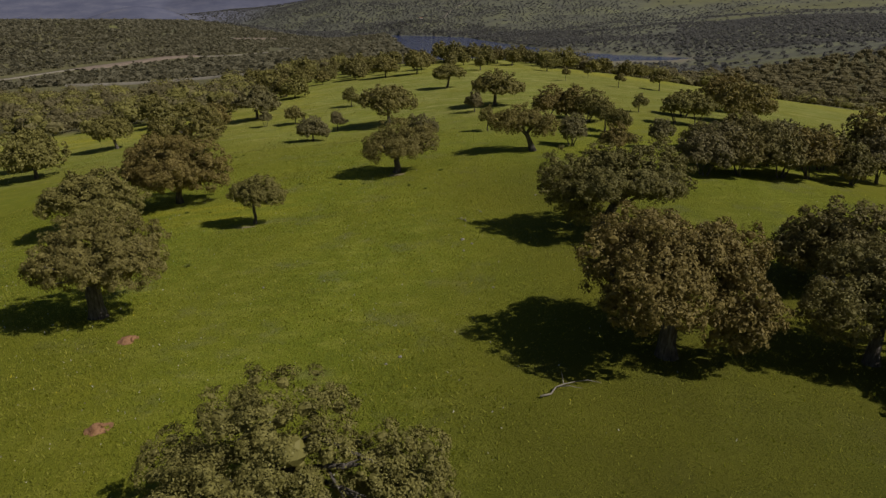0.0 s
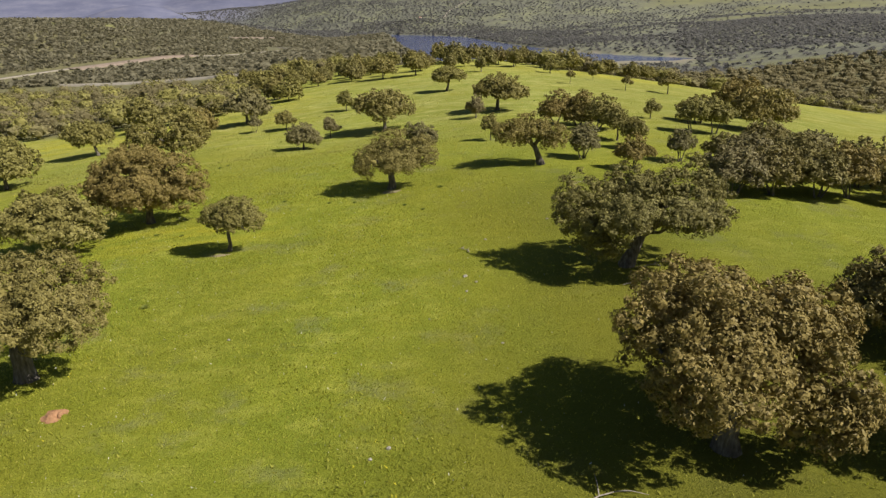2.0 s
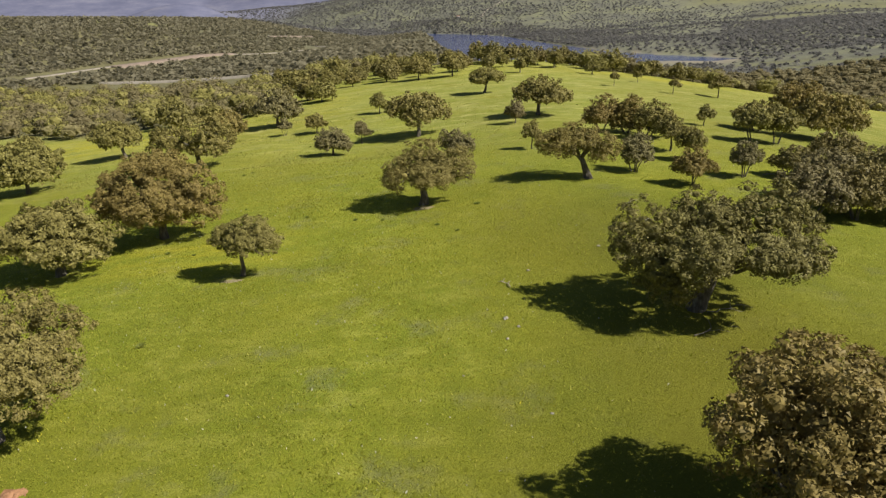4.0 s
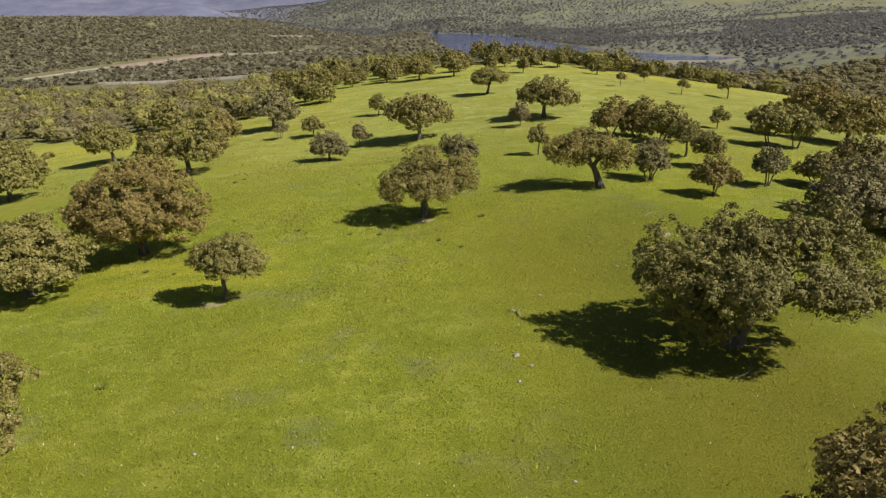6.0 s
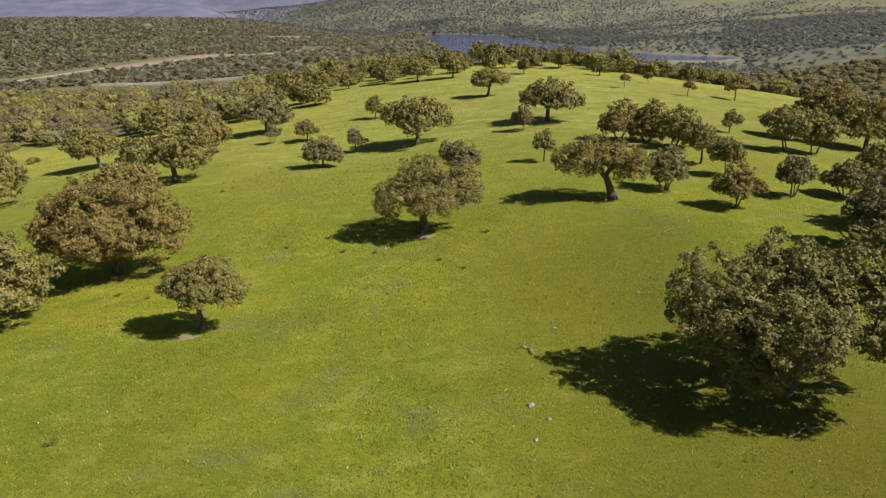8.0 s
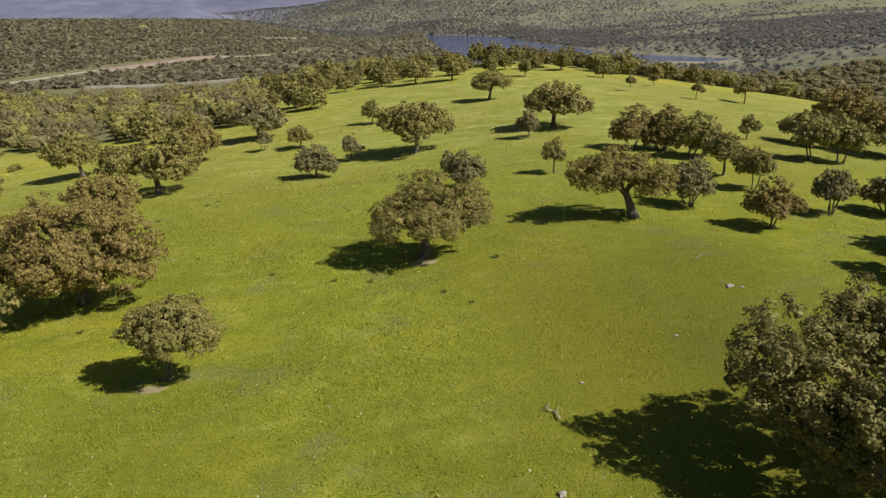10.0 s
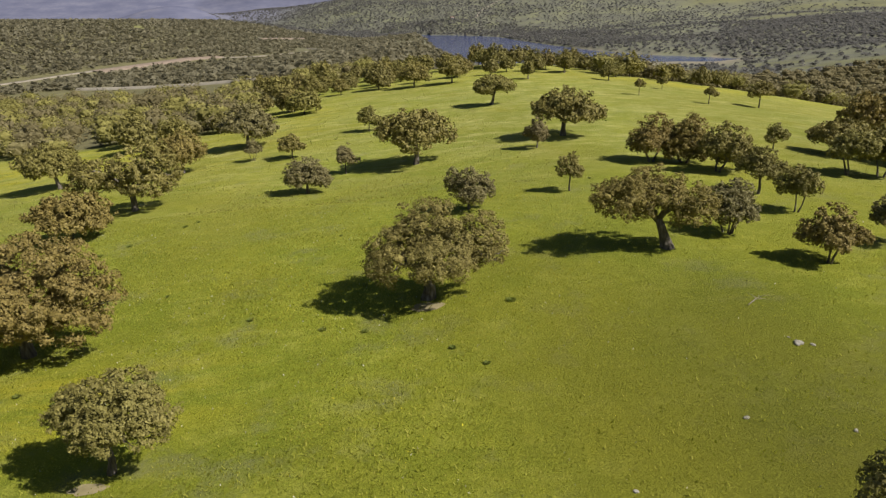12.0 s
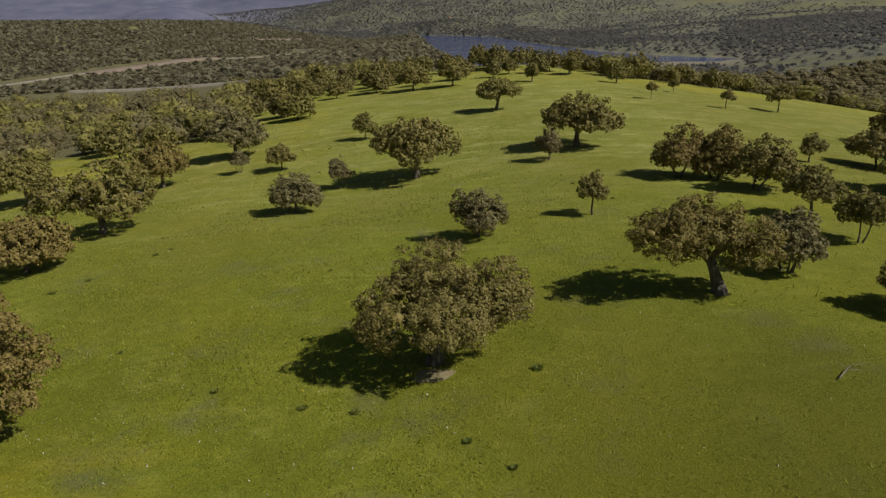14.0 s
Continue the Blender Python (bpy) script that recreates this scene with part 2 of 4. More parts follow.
def off_road(x, y):
    """True away from the roads and the open ground before them."""
    ok = np.ones(np.shape(x), bool)
    for line, ahead, wide in ((UPPER_ROAD, 22, 28), (LOWER_ROAD, 34, 42), (((-344, 1164), (-306, 1341)), 10, 14)):
        for px, py in along(line, 40):
            ok &= (x - px) ** 2 + (y + ahead - py) ** 2 > wide ** 2
    return ok


def grid_mesh(name, xs, ys, z):
    nx, ny = len(xs), len(ys)
    X, Y = np.meshgrid(xs, ys)
    co = np.stack([X, Y, z(X, Y)], -1).reshape(-1, 3)
    i = np.arange(nx * ny).reshape(ny, nx)
    q = np.stack([i[:-1, :-1], i[:-1, 1:], i[1:, 1:], i[1:, :-1]], -1).reshape(-1, 4)
    return mesh_of(name, co, q), X, Y


def mesh_of(name, co, quads, smooth_shade=True):
    me = bpy.data.meshes.new(name)
    n, k = quads.shape
    me.vertices.add(len(co))
    me.vertices.foreach_set("co", np.asarray(co, np.float32).ravel())
    me.loops.add(n * k)
    me.loops.foreach_set("vertex_index", quads.astype(np.int32).ravel())
    me.polygons.add(n)
    me.polygons.foreach_set("loop_start", np.arange(0, n * k, k, dtype=np.int32))
    me.update(calc_edges=True)
    me.polygons.foreach_set("use_smooth", np.full(n, smooth_shade))
    return me


def spaced(lo, hi, near, n):
    """Stations from lo to hi, dense round near."""
    a = np.linspace(math.asinh((lo - near) / 60), math.asinh((hi - near) / 60), n)
    return near + 60 * np.sinh(a)


me, X, Y = grid_mesh("ground", spaced(-3900, 3600, 0, 220), spaced(-900, 4560, 90, 260), height)
layer = me.color_attributes.new("cover", "FLOAT_COLOR", "POINT")
Z = height(X, Y)
gl = glade(X, Y)
# alpha: the painted darkening near right, and the duller grass beyond
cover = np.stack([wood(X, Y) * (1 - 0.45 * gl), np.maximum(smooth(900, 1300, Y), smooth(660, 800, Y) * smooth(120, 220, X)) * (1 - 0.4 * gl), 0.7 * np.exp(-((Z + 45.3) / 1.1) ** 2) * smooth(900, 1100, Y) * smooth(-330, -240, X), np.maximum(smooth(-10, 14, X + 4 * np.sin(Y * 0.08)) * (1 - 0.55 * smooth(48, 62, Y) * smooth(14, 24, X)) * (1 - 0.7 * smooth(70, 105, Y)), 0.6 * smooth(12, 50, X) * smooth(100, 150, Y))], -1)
layer.data.foreach_set("color", cover.astype(np.float32).ravel())
bloom = np.maximum.reduce([np.exp(-((X + 28) / 10) ** 2 - ((Y - 78) / 4.5) ** 2), 0.9 * np.exp(-((X + 95) / 45) ** 2 - ((Y - 190) / 26) ** 2),
                           0.35 * smooth(235, 290, Y) * smooth(-60, -20, X) * smooth(420, 340, Y), 0.5 * np.exp(-((X + 50) / 16) ** 2 - ((Y - 210) / 60) ** 2),
                           0.8 * np.exp(-((X - 66) / 34) ** 2 - ((Y - 276) / 16) ** 2)])
# blue channel masks where haze colour goes into the ground
layer = me.color_attributes.new("bloom", "FLOAT_COLOR", "POINT")
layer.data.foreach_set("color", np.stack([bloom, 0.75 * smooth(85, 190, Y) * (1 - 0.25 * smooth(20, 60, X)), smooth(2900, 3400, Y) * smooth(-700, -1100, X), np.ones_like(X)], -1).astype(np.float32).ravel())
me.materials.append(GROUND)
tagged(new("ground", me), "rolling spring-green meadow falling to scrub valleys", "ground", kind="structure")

me, X, Y = grid_mesh("water", np.linspace(-215, 620, 12), np.linspace(980, 2800, 16), lambda x, y: x * 0 - 46.0)
me.materials.append(WATER)
tagged(new("water", me), "blue reservoir water below the wooded hills", "lake", kind="structure")


def distance(x, y):
    """The far plain and its low ranges, west of the wooded bank."""
    u = (x + 3900) / 7500
    range_top = (175 + 40 * np.sin(u * 9.0 + 0.6) ** 2 + 16 * np.sin(u * 31) + 7 * np.sin(u * 77)) * smooth(3700, 4500, y)
    return height(x, y) + 6 + range_top - (0.25 * smooth(4300, 3600, y) + 0.02) * np.maximum(0, x - shore_x(y) + 60) - 40 * (1 - smooth(2500, 2850, y))


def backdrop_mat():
    m, nt, b = mat("hazed_range", 1.0, 0.0)
    # base colour carries the blue of the air between, not of the land
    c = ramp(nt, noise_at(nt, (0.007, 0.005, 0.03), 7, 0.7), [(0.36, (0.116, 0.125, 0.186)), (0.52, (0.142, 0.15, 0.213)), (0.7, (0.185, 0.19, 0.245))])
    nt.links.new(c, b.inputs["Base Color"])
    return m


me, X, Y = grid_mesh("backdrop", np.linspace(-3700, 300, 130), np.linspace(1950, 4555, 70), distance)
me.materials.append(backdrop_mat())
tagged(new("backdrop", me), "distant plain and low mountains on the horizon, haze painted blue", "mountains", kind="structure")


# ---- helpers for things ----
def part(name, me, material, parent, label=""):
    me.materials.append(material)
    ob = new(name, me)
    ob.parent = parent
    return tagged(ob, label) if label else ob


def tube(points, radii, sides=7, rng=None):
    """A closed tapered tube along points; returns places and quads."""
    pts = np.asarray(points, float)
    co, quads = [], []
    for i, p in enumerate(pts):
        d = pts[min(i + 1, len(pts) - 1)] - pts[max(i - 1, 0)]
        d = d / (np.linalg.norm(d) + 1e-9)
        a = np.cross(d, (0.3, 1, 0.1))
        a = a / np.linalg.norm(a)
        b = np.cross(d, a)
        for k in range(sides):
            th = 2 * math.pi * k / sides
            w = radii[i] * (1 if rng is None else rng.uniform(0.85, 1.15))
            co.append(p + w * (a * math.cos(th) + b * math.sin(th)))
    for i in range(len(pts) - 1):
        for k in range(sides):
            quads.append((i * sides + k, i * sides + (k + 1) % sides, (i + 1) * sides + (k + 1) % sides, (i + 1) * sides + k))
    base = len(co)
    co.append(pts[-1])
    co.append(pts[0])
    for k in range(sides):
        quads.append(((len(pts) - 1) * sides + k, (len(pts) - 1) * sides + (k + 1) % sides, base, base))
        quads.append(((k + 1) % sides, k, base + 1, base + 1))
    return np.array(co), np.array(quads)


def tube_mesh(name, runs, sides=7, rng=None):
    cos, fs, n = [], [], 0
    for pts, rad in runs:
        c, q = tube(pts, rad, sides, rng)
        cos.append(c)
        fs += [[v + n for v in dict.fromkeys(f)] for f in q.tolist()]
        n += len(c)
    me = bpy.data.meshes.new(name)
    me.from_pydata(np.concatenate(cos).tolist(), [], fs)
    me.polygons.foreach_set("use_smooth", np.full(len(me.polygons), True))
    return me


def unit(v):
    return v / (np.linalg.norm(v, axis=-1, keepdims=True) + 1e-9)


def sprays(rng, puffs, mid):
    """Small leafy sprays standing out from the larger clumps of a crown."""
    k = np.maximum(6, np.minimum(15, puffs[:, 3] * 17)).astype(int)
    own = np.repeat(np.arange(len(puffs)), k)
    c, r = puffs[own, :3], puffs[own, 3]
    d = unit(rng.normal(size=(len(own), 3)) + 0.75 * unit(c - mid) + (0, 0, 0.25))
    small = r * rng.uniform(0.2, 0.4, len(own))
    return np.concatenate([c + d * (r * rng.uniform(0.62, 0.95, len(own)))[:, None] * (1, 1, 0.85), small[:, None]], 1)


def leaf_cards(rng, puffs, n, size, fine=False):
    """Sprigs of leaves over loose clumps: small pointed blades that face mostly outwards."""
    main = puffs
    mid = main[:, :3].mean(0) * (1, 1, 0.8)
    if fine:
        skin = main[main[:, 3] < np.median(main[:, 3]) * 1.8]
        puffs = np.concatenate([sprays(rng, skin, mid), skin * (1, 1, 1, 0.92)])
    c, r = puffs[:, :3], puffs[:, 3]
    wt = np.minimum(r, np.median(r) * (2.2 if fine else 1.4)) ** 2
    pick = rng.choice(len(puffs), n, p=wt / np.sum(wt))
    d = unit(rng.normal(size=(n, 3)) + (0, 0, 0.2) + 0.6 * unit(c - mid)[pick])
    pos = c[pick] + d * (r[pick] * rng.triangular(0.55, 1.02, 1.22, n))[:, None] * (1, 1, 0.85)
    gap = np.full(n, 9.0)
    flat = (pos * (1, 1, 1.17)).astype(np.float32)
    for ck, rk in zip((main[:, :3] * (1, 1, 1.17)).astype(np.float32), main[:, 3]):
        e = flat - ck
        np.minimum(gap, np.einsum("ij,ij->i", e, e) / (rk * rk), out=gap)
    keep = gap > (0.42 if fine else 0.5)
    pos, d = pos[keep], d[keep]
    n = len(pos)
    nor = unit(1.2 * d + 0.2 * unit(pos - mid) + rng.normal(size=(n, 3)) * 0.36 + (0, 0, 0.1))
    t = unit(np.cross(nor, rng.normal(size=(n, 3))))
    b = np.cross(nor, t)
    s = (size * rng.uniform(0.6, 1.4, n))[:, None]
    droop = nor * s * 0.25
    tail = pos - t * s * 0.7 - droop * 0.5
    co = np.stack([tail - b * s * 0.62, tail + b * s * 0.62, pos + t * s * 1.2 - droop], 1).reshape(-1, 3)
    return co, np.arange(3 * n).reshape(n, 3)


def knob(seed, fine=2):
    """A knobbly ball of radius 1, as quads with a doubled corner."""
    bm = bmesh.new()
    bmesh.ops.create_icosphere(bm, subdivisions=fine, radius=1.0)
    for v in bm.verts:
        v.co *= 1 + 0.4 * noise.noise(v.co * 2.3 + Vector((seed * 5.1, seed, 0)))
    co = np.array([v.co[:] for v in bm.verts])
    tri = np.array([[v.index for v in f.verts] for f in bm.faces])
    bm.free()
    return co, tri


KNOBS = [knob(s) for s in range(5)]
COARSE = [knob(s, 1) for s in range(5)]


def crown_mesh(rng, puffs, n, size):
    """Leaf sprigs, and the dense leaf mass inside the crown's clumps."""
    co, q = leaf_cards(rng, puffs, n, size, True)
    cos, fs, at = [co], q.tolist(), len(co)
    big = np.median(puffs[:, 3]) * 1.35
    for k, (x, y, z, r) in enumerate(puffs):
        kc, kt = (KNOBS if r > big else COARSE)[k % 5]
        g = 0.46 if r > big else 0.4
        cos.append(kc * (r * g, r * g, r * g * 0.82) + (x, y, z))
        fs += (kt + at).tolist()
        at += len(kc)
    me = bpy.data.meshes.new("crown")
    me.from_pydata(np.concatenate(cos), [], fs)
    return me


def dome_puffs(rng, dome, size, lobes=1.0):
    """Clumps over an uneven dome: centre x, y, width, low, high; size: the clumps' radius. Larger ones fill the inside."""
    ox, oy, w, low, high = dome
    a, mid = w / 2, low + (high - low) * 0.36
    up, down = high - mid, mid - low
    at = Vector(rng.uniform(-50, 50, 3))
    area = 2 * math.pi * a * (0.55 * a + 0.6 * up) + math.pi * a * a * 0.6
    count = int(max(14, area / (size * size * 2.3)))
    out = []
    for k in range(count):
        u = 1 - 1.75 * (k + 0.5) / count
        th = 2.399963 * k + rng.uniform(-0.25, 0.25)
        rad = math.sqrt(max(0, 1 - abs(u) ** 2.2)) if u > 0 else math.sqrt(1 - (u * 1.05) ** 2)
        d = Vector((rad * math.cos(th), rad * math.sin(th), u))
        wob = noise.noise(d * 1.5 + at) * 0.42 * lobes + noise.noise(d * 4.5 + at) * 0.36
        if noise.noise(d * 2.6 - at) < -0.26 or rng.uniform() < 0.1:
            continue
        pr = min(size * rng.uniform(0.55, 1.3), 0.4 * (high - low))
        f = (1 + min(0.17, 1.35 * wob)) * rng.uniform(0.88, 1.05)
        out.append((ox + max(0, a - pr * 1.05) * f * d.x, oy + max(0, a - pr * 1.05) * f * d.y,
                    mid + d.z * ((up - pr * 0.95) * f if u > 0 else (down - pr * 0.4) / 0.75), pr))
    for k in range(7):
        th, q = 2.4 * k, 0.4 * a * (k % 3 > 0)
        out.append((ox + q * math.cos(th), oy + q * math.sin(th), mid + (0.22 * up if k % 2 else -0.1 * down), max(1.4 * size, min(0.34 * a, 0.34 * (high - low)))))
    return np.array(out)


def holm_oak(x, y, w, h, low=0.27, off=(0.0, 0.0), seed=1, cap=12000, size=0.13, trunk=0.4, lobes=1.0, lean=(0.0, 0.0), clump=0.0, domes=(),
             leaf=LEAF, stems=1, label="", name="holm_oak", category="tree", limbs=6):
    rng = np.random.default_rng(seed)
    tree = new(name)
    tree.location = (x, y, float(height(x, y)))
    tone = {"holm_oak_leaves": "olive-green", "holm_oak_leaves_in_flower": "brownish flowering", "grey_scrub_leaves": "grey-green", "shaded_holm_oak_leaves": "dark olive"}[leaf.name]
    stem = "several thin stems" if stems > 1 else "a leaning trunk" if abs(lean[0]) > 0.6 else "a slender trunk" if trunk < 0.25 else "a stout trunk"
    age = "young" if w < 6.5 else "broad old" if w > 10 else "rounded"
    tagged(tree, label or f"{age} holm oak, {tone} crown, {stem}, on grass", category, "oaks on the meadow")
    clump = clump or min(0.8, max(0.36, 0.07 * w))
    if not domes:
        n = 3 if w < 5 else 4 if w < 9 else 5
        t0 = rng.uniform(0, 6.28)
        domes = [(off[0], off[1], (0.58 if w < 7 else 0.7) * w, (low + 0.12) * h, h)]
        trunk = trunk * (0.72 if w < 7 else 0.9)
        for k in range(n):
            th, f = t0 + 6.28 * k / n + rng.uniform(-0.4, 0.4), rng.uniform(0.42, 0.62)
            q = (0.5 - f / 2) * w
            top = rng.uniform(0.62, 0.95)
            domes.append((off[0] + q * math.cos(th), off[1] + q * math.sin(th), f * w, (low + rng.uniform(-0.06, 0.12)) * h, top * h))
    pf = np.concatenate([dome_puffs(rng, d, clump, lobes) for d in domes])
    need = 3.4 * np.sum(np.minimum(pf[:, 3], clump * 1.3) ** 2) / size ** 2
    count = int(min(need, cap))
    part("crown", crown_mesh(rng, pf, count, size * min(1.5, math.sqrt(need / count))), leaf, tree)
    fork = h * (low + 0.10)
    for s in range(stems):
        sx, sy = (0, 0) if stems == 1 else rng.uniform(-0.07, 0.07, 2) * w
        r0 = trunk / (1 if stems == 1 else 1.6)
        top = np.array([lean[0] + sx * 3, lean[1] + sy * 3, fork])
        pts = [(sx, sy, -0.35), (sx, sy, 0.05), (sx + 0.25 * (top[0] - sx) + rng.uniform(-.1, .1), sy + 0.25 * (top[1] - sy), fork * 0.3),
               (sx + 0.6 * (top[0] - sx), sy + 0.62 * (top[1] - sy), fork * 0.65), tuple(top)]
        part("trunk", tube_mesh("trunk", [(pts, [r0 * 1.6, r0 * 1.3, r0, r0 * 0.9, r0 * 0.75])], 9, rng), BARK, tree)
        inner = pf[pf[:, 2] < np.quantile(pf[:, 2], 0.7)]
        ends = inner[rng.choice(len(inner), min(limbs, len(inner)), replace=False)]
        for e in ends:
            m = (top + e[:3]) / 2 + rng.normal(size=3) * 0.05 * w + (0, 0, 0.02 * h)
            runs = [([top - (0, 0, 0.25), top * 0.6 + m * 0.4, m, e[:3]], [r0 * 0.55, r0 * 0.42, r0 * 0.3, r0 * 0.1])]
            for _ in range(2):
                f = e[:3] + rng.normal(size=3) * e[3] * 0.5
                runs.append(([m, (m + f) / 2 + rng.normal(size=3) * 0.15, f], [r0 * 0.24, r0 * 0.16, r0 * 0.06]))
            part("limb", tube_mesh("limb", runs, 6), BARK, tree)
    return tree


# ---- oaks of the meadow ----
GREEN, OLIVE = LEAF, LEAF_BROWN
holm_oak(-7.3, 22.6, 11, 6.8, seed=11, size=0.06, cap=90000, trunk=0.45, domes=((0.1, 0, 8.4, 2.1, 6.3), (-0.7, -2.5, 7, 2, 5.3), (5.4, -0.5, 5.2, 1.4, 4.6)))
holm_oak(-25.6, 45.8, 9.8, 8.0, seed=12, size=0.068, cap=85000, trunk=0.6, low=0.25, domes=((0.7, 0.8, 8.4, 3.8, 8.0), (-1.6, -0.8, 5.6, 3.0, 6.6), (3.0, -1, 5.6, 3.0, 7.0), (0.5, -2.0, 5.5, 3.6, 6.4)))
holm_oak(-40.8, 76.5, 12.9, 7.4, low=0.36, size=0.095, cap=42000, seed=13, lobes=1.2, trunk=0.45)
holm_oak(-34.3, 85.5, 14.0, 9.8, seed=14, size=0.085, cap=65000, leaf=OLIVE, low=0.2, domes=((-1.3, 0.5, 10.4, 2.2, 9.9), (3.7, -0.5, 7.0, 2.1, 8.2), (-3.9, -1, 6.4, 2.1, 7.4), (0.5, -3.0, 6.0, 2.6, 6.6)))
holm_oak(-20.6, 71.0, 6.2, 6.2, seed=15, size=0.068, cap=48000, trunk=0.18, low=0.3, lobes=0.6, clump=0.5, domes=((0.9, 0, 4.6, 2.9, 5.5), (-1.2, 0.3, 3.5, 2.5, 4.8), (2.3, -0.4, 3.3, 2.4, 4.7), (0.5, -1.2, 3.0, 2.4, 4.5)))
holm_oak(13.4, 36.2, 12.0, 9.6, seed=16, size=0.068, cap=85000, trunk=0.5, leaf=OLIVE, low=0.2, clump=0.85,
         domes=((-2.1, 1.0, 7.2, 3.1, 8.9), (3.2, 1.8, 6.6, 3.6, 8.0), (-1.7, -1.4, 6.2, 3.0, 7.3), (2.9, -1.5, 5.2, 1.7, 6.4), (0.4, 0.3, 6, 4, 8.6), (-0.8, 3.8, 6.4, 3.2, 8.0)))
holm_oak(14.9, 60.3, 14.2, 9.2, seed=17, size=0.075, cap=85000, trunk=0.5, leaf=LEAF_DARK, lean=(1.1, 0.3), clump=0.75, low=0.2,
         domes=((-3.5, 0.2, 6.2, 2.6, 7.9), (4.1, 1.0, 8.0, 3.2, 8.6), (-2.7, -2.0, 4.4, 1.5, 6.4), (0.2, 1.3, 6.2, 4.6, 8.2), (-1.2, -3.6, 5.0, 3.9, 6.9), (3.4, -3.8, 5.4, 3.9, 7.0)))
holm_oak(24.9, 35.0, 11.0, 7.4, seed=18, size=0.075, cap=55000, trunk=0.4, leaf=LEAF_DARK, low=0.25, clump=0.7,
         domes=((-2.7, -0.3, 4.8, 2.1, 5.6), (2.6, 0.6, 7.0, 2.4, 7.4), (0.2, 1.9, 6.0, 3.0, 7.0), (0.6, -2.0, 4.6, 2.6, 6.2)))
holm_oak(30.5, 30.0, 10.0, 7.6, seed=59, size=0.1, cap=30000, trunk=0.4, low=0.2, lobes=1.3)
holm_oak(29.4, 46.8, 10.5, 6.6, seed=58, size=0.078, cap=48000, trunk=0.4, leaf=LEAF_DARK, low=0.16, lobes=1.4)
holm_oak(-6.2, 89.5, 11.4, 7.6, seed=19, size=0.072, cap=90000, trunk=0.42, low=0.22, clump=0.75,
         domes=((0.2, 1, 7.0, 2.6, 7.0), (3.3, 0, 4.8, 2.7, 6.5), (-2.7, -1.2, 4.2, 1.8, 5.5), (0.9, -1.8, 5.4, 2.5, 5.3)))
holm_oak(-3.4, 113.6, 5.6, 4.6, seed=20, size=0.105, trunk=0.2, leaf=LEAF_GREY, low=0.2)
holm_oak(13.0, 97.4, 10.6, 6.8, seed=21, size=0.078, cap=55000, trunk=0.42, leaf=OLIVE, lean=(-1.0, 0), clump=0.7,
         domes=((-3.9, 0, 5.8, 2.7, 6.2), (-1.6, 0.8, 6.4, 3.0, 6.7), (1.2, -0.5, 5.0, 2.3, 6.0)))
holm_oak(19.4, 101.7, 5.3, 5.1, seed=22, size=0.105, trunk=0.16, leaf=LEAF_GREY, stems=4, limbs=3)
holm_oak(24.4, 94.2, 5.6, 4.6, seed=23, size=0.105, trunk=0.16, leaf=OLIVE, stems=4, limbs=3)
holm_oak(31.8, 98.8, 4.6, 4.8, seed=24, size=0.105, trunk=0.16, leaf=LEAF_GREY, stems=4, limbs=3)
holm_oak(28.4, 108.9, 4.8, 4.8, seed=25, size=0.105, trunk=0.15, stems=2, limbs=4, low=0.4)
holm_oak(27.7, 116.2, 5.8, 5.3, seed=26, size=0.105, trunk=0.2, low=0.35)
holm_oak(20.8, 134.5, 7.4, 6.5, low=0.14, seed=27, trunk=0.25, stems=2, limbs=4, leaf=OLIVE)
holm_oak(25.0, 134.0, 7.0, 6.5, low=0.14, seed=28, trunk=0.25, stems=2, limbs=4, leaf=OLIVE)
holm_oak(27.0, 127.6, 7.6, 6.1, low=0.2, seed=29, trunk=0.22, stems=2, limbs=4, off=(1.2, 0))
holm_oak(42.1, 147.1, 4.4, 4.0, seed=30, trunk=0.14)
holm_oak(7.8, 118.4, 3.8, 4.4, seed=31, size=0.105, trunk=0.13, low=0.35)
holm_oak(11.9, 156.9, 13.0, 7.9, seed=32, size=0.165, trunk=0.45, off=(0.8, 0), low=0.33)
holm_oak(6.8, 148.1, 4.8, 4.9, seed=33, trunk=0.13, leaf=LEAF_GREY)
holm_oak(-11.9, 148.5, 13.4, 8.8, seed=34, size=0.165, trunk=0.4, low=0.33)
holm_oak(-24.3, 182.4, 5.5, 5.2, seed=35, size=0.165, trunk=0.16)
holm_oak(-25.7, 133.6, 7.2, 5.0, seed=36, trunk=0.22, leaf=LEAF_GREY, low=0.2)
holm_oak(-22.8, 146.8, 4.6, 4.9, seed=37, trunk=0.14, leaf=LEAF_GREY, low=0.35)
holm_oak(-35.1, 161.8, 5.6, 4.6, seed=38, size=0.165, trunk=0.16)
holm_oak(-49.2, 180.5, 13.2, 8.9, seed=39, size=0.18, trunk=0.4, leaf=LEAF_GREY)
holm_oak(-42.4, 162.5, 4.0, 4.2, seed=40, size=0.105, trunk=0.1, leaf=LEAF_GREY, low=0.3, stems=3, limbs=2)
holm_oak(-54.7, 241.0, 8.9, 6.2, seed=41, size=0.2, trunk=0.3, off=(-0.5, 0), lean=(-0.8, 0), low=0.4)
holm_oak(-77.5, 160.0, 11.5, 8.0, seed=42, size=0.18, trunk=0.35, off=(-1.6, 0), lean=(-1.0, 0), low=0.36)
holm_oak(-48.7, 130.3, 14.4, 9.0, seed=43, size=0.15, trunk=0.4, domes=((-4.6, 0, 8.6, 2.8, 7.2), (2.4, 0, 9.6, 2.6, 9.1)))
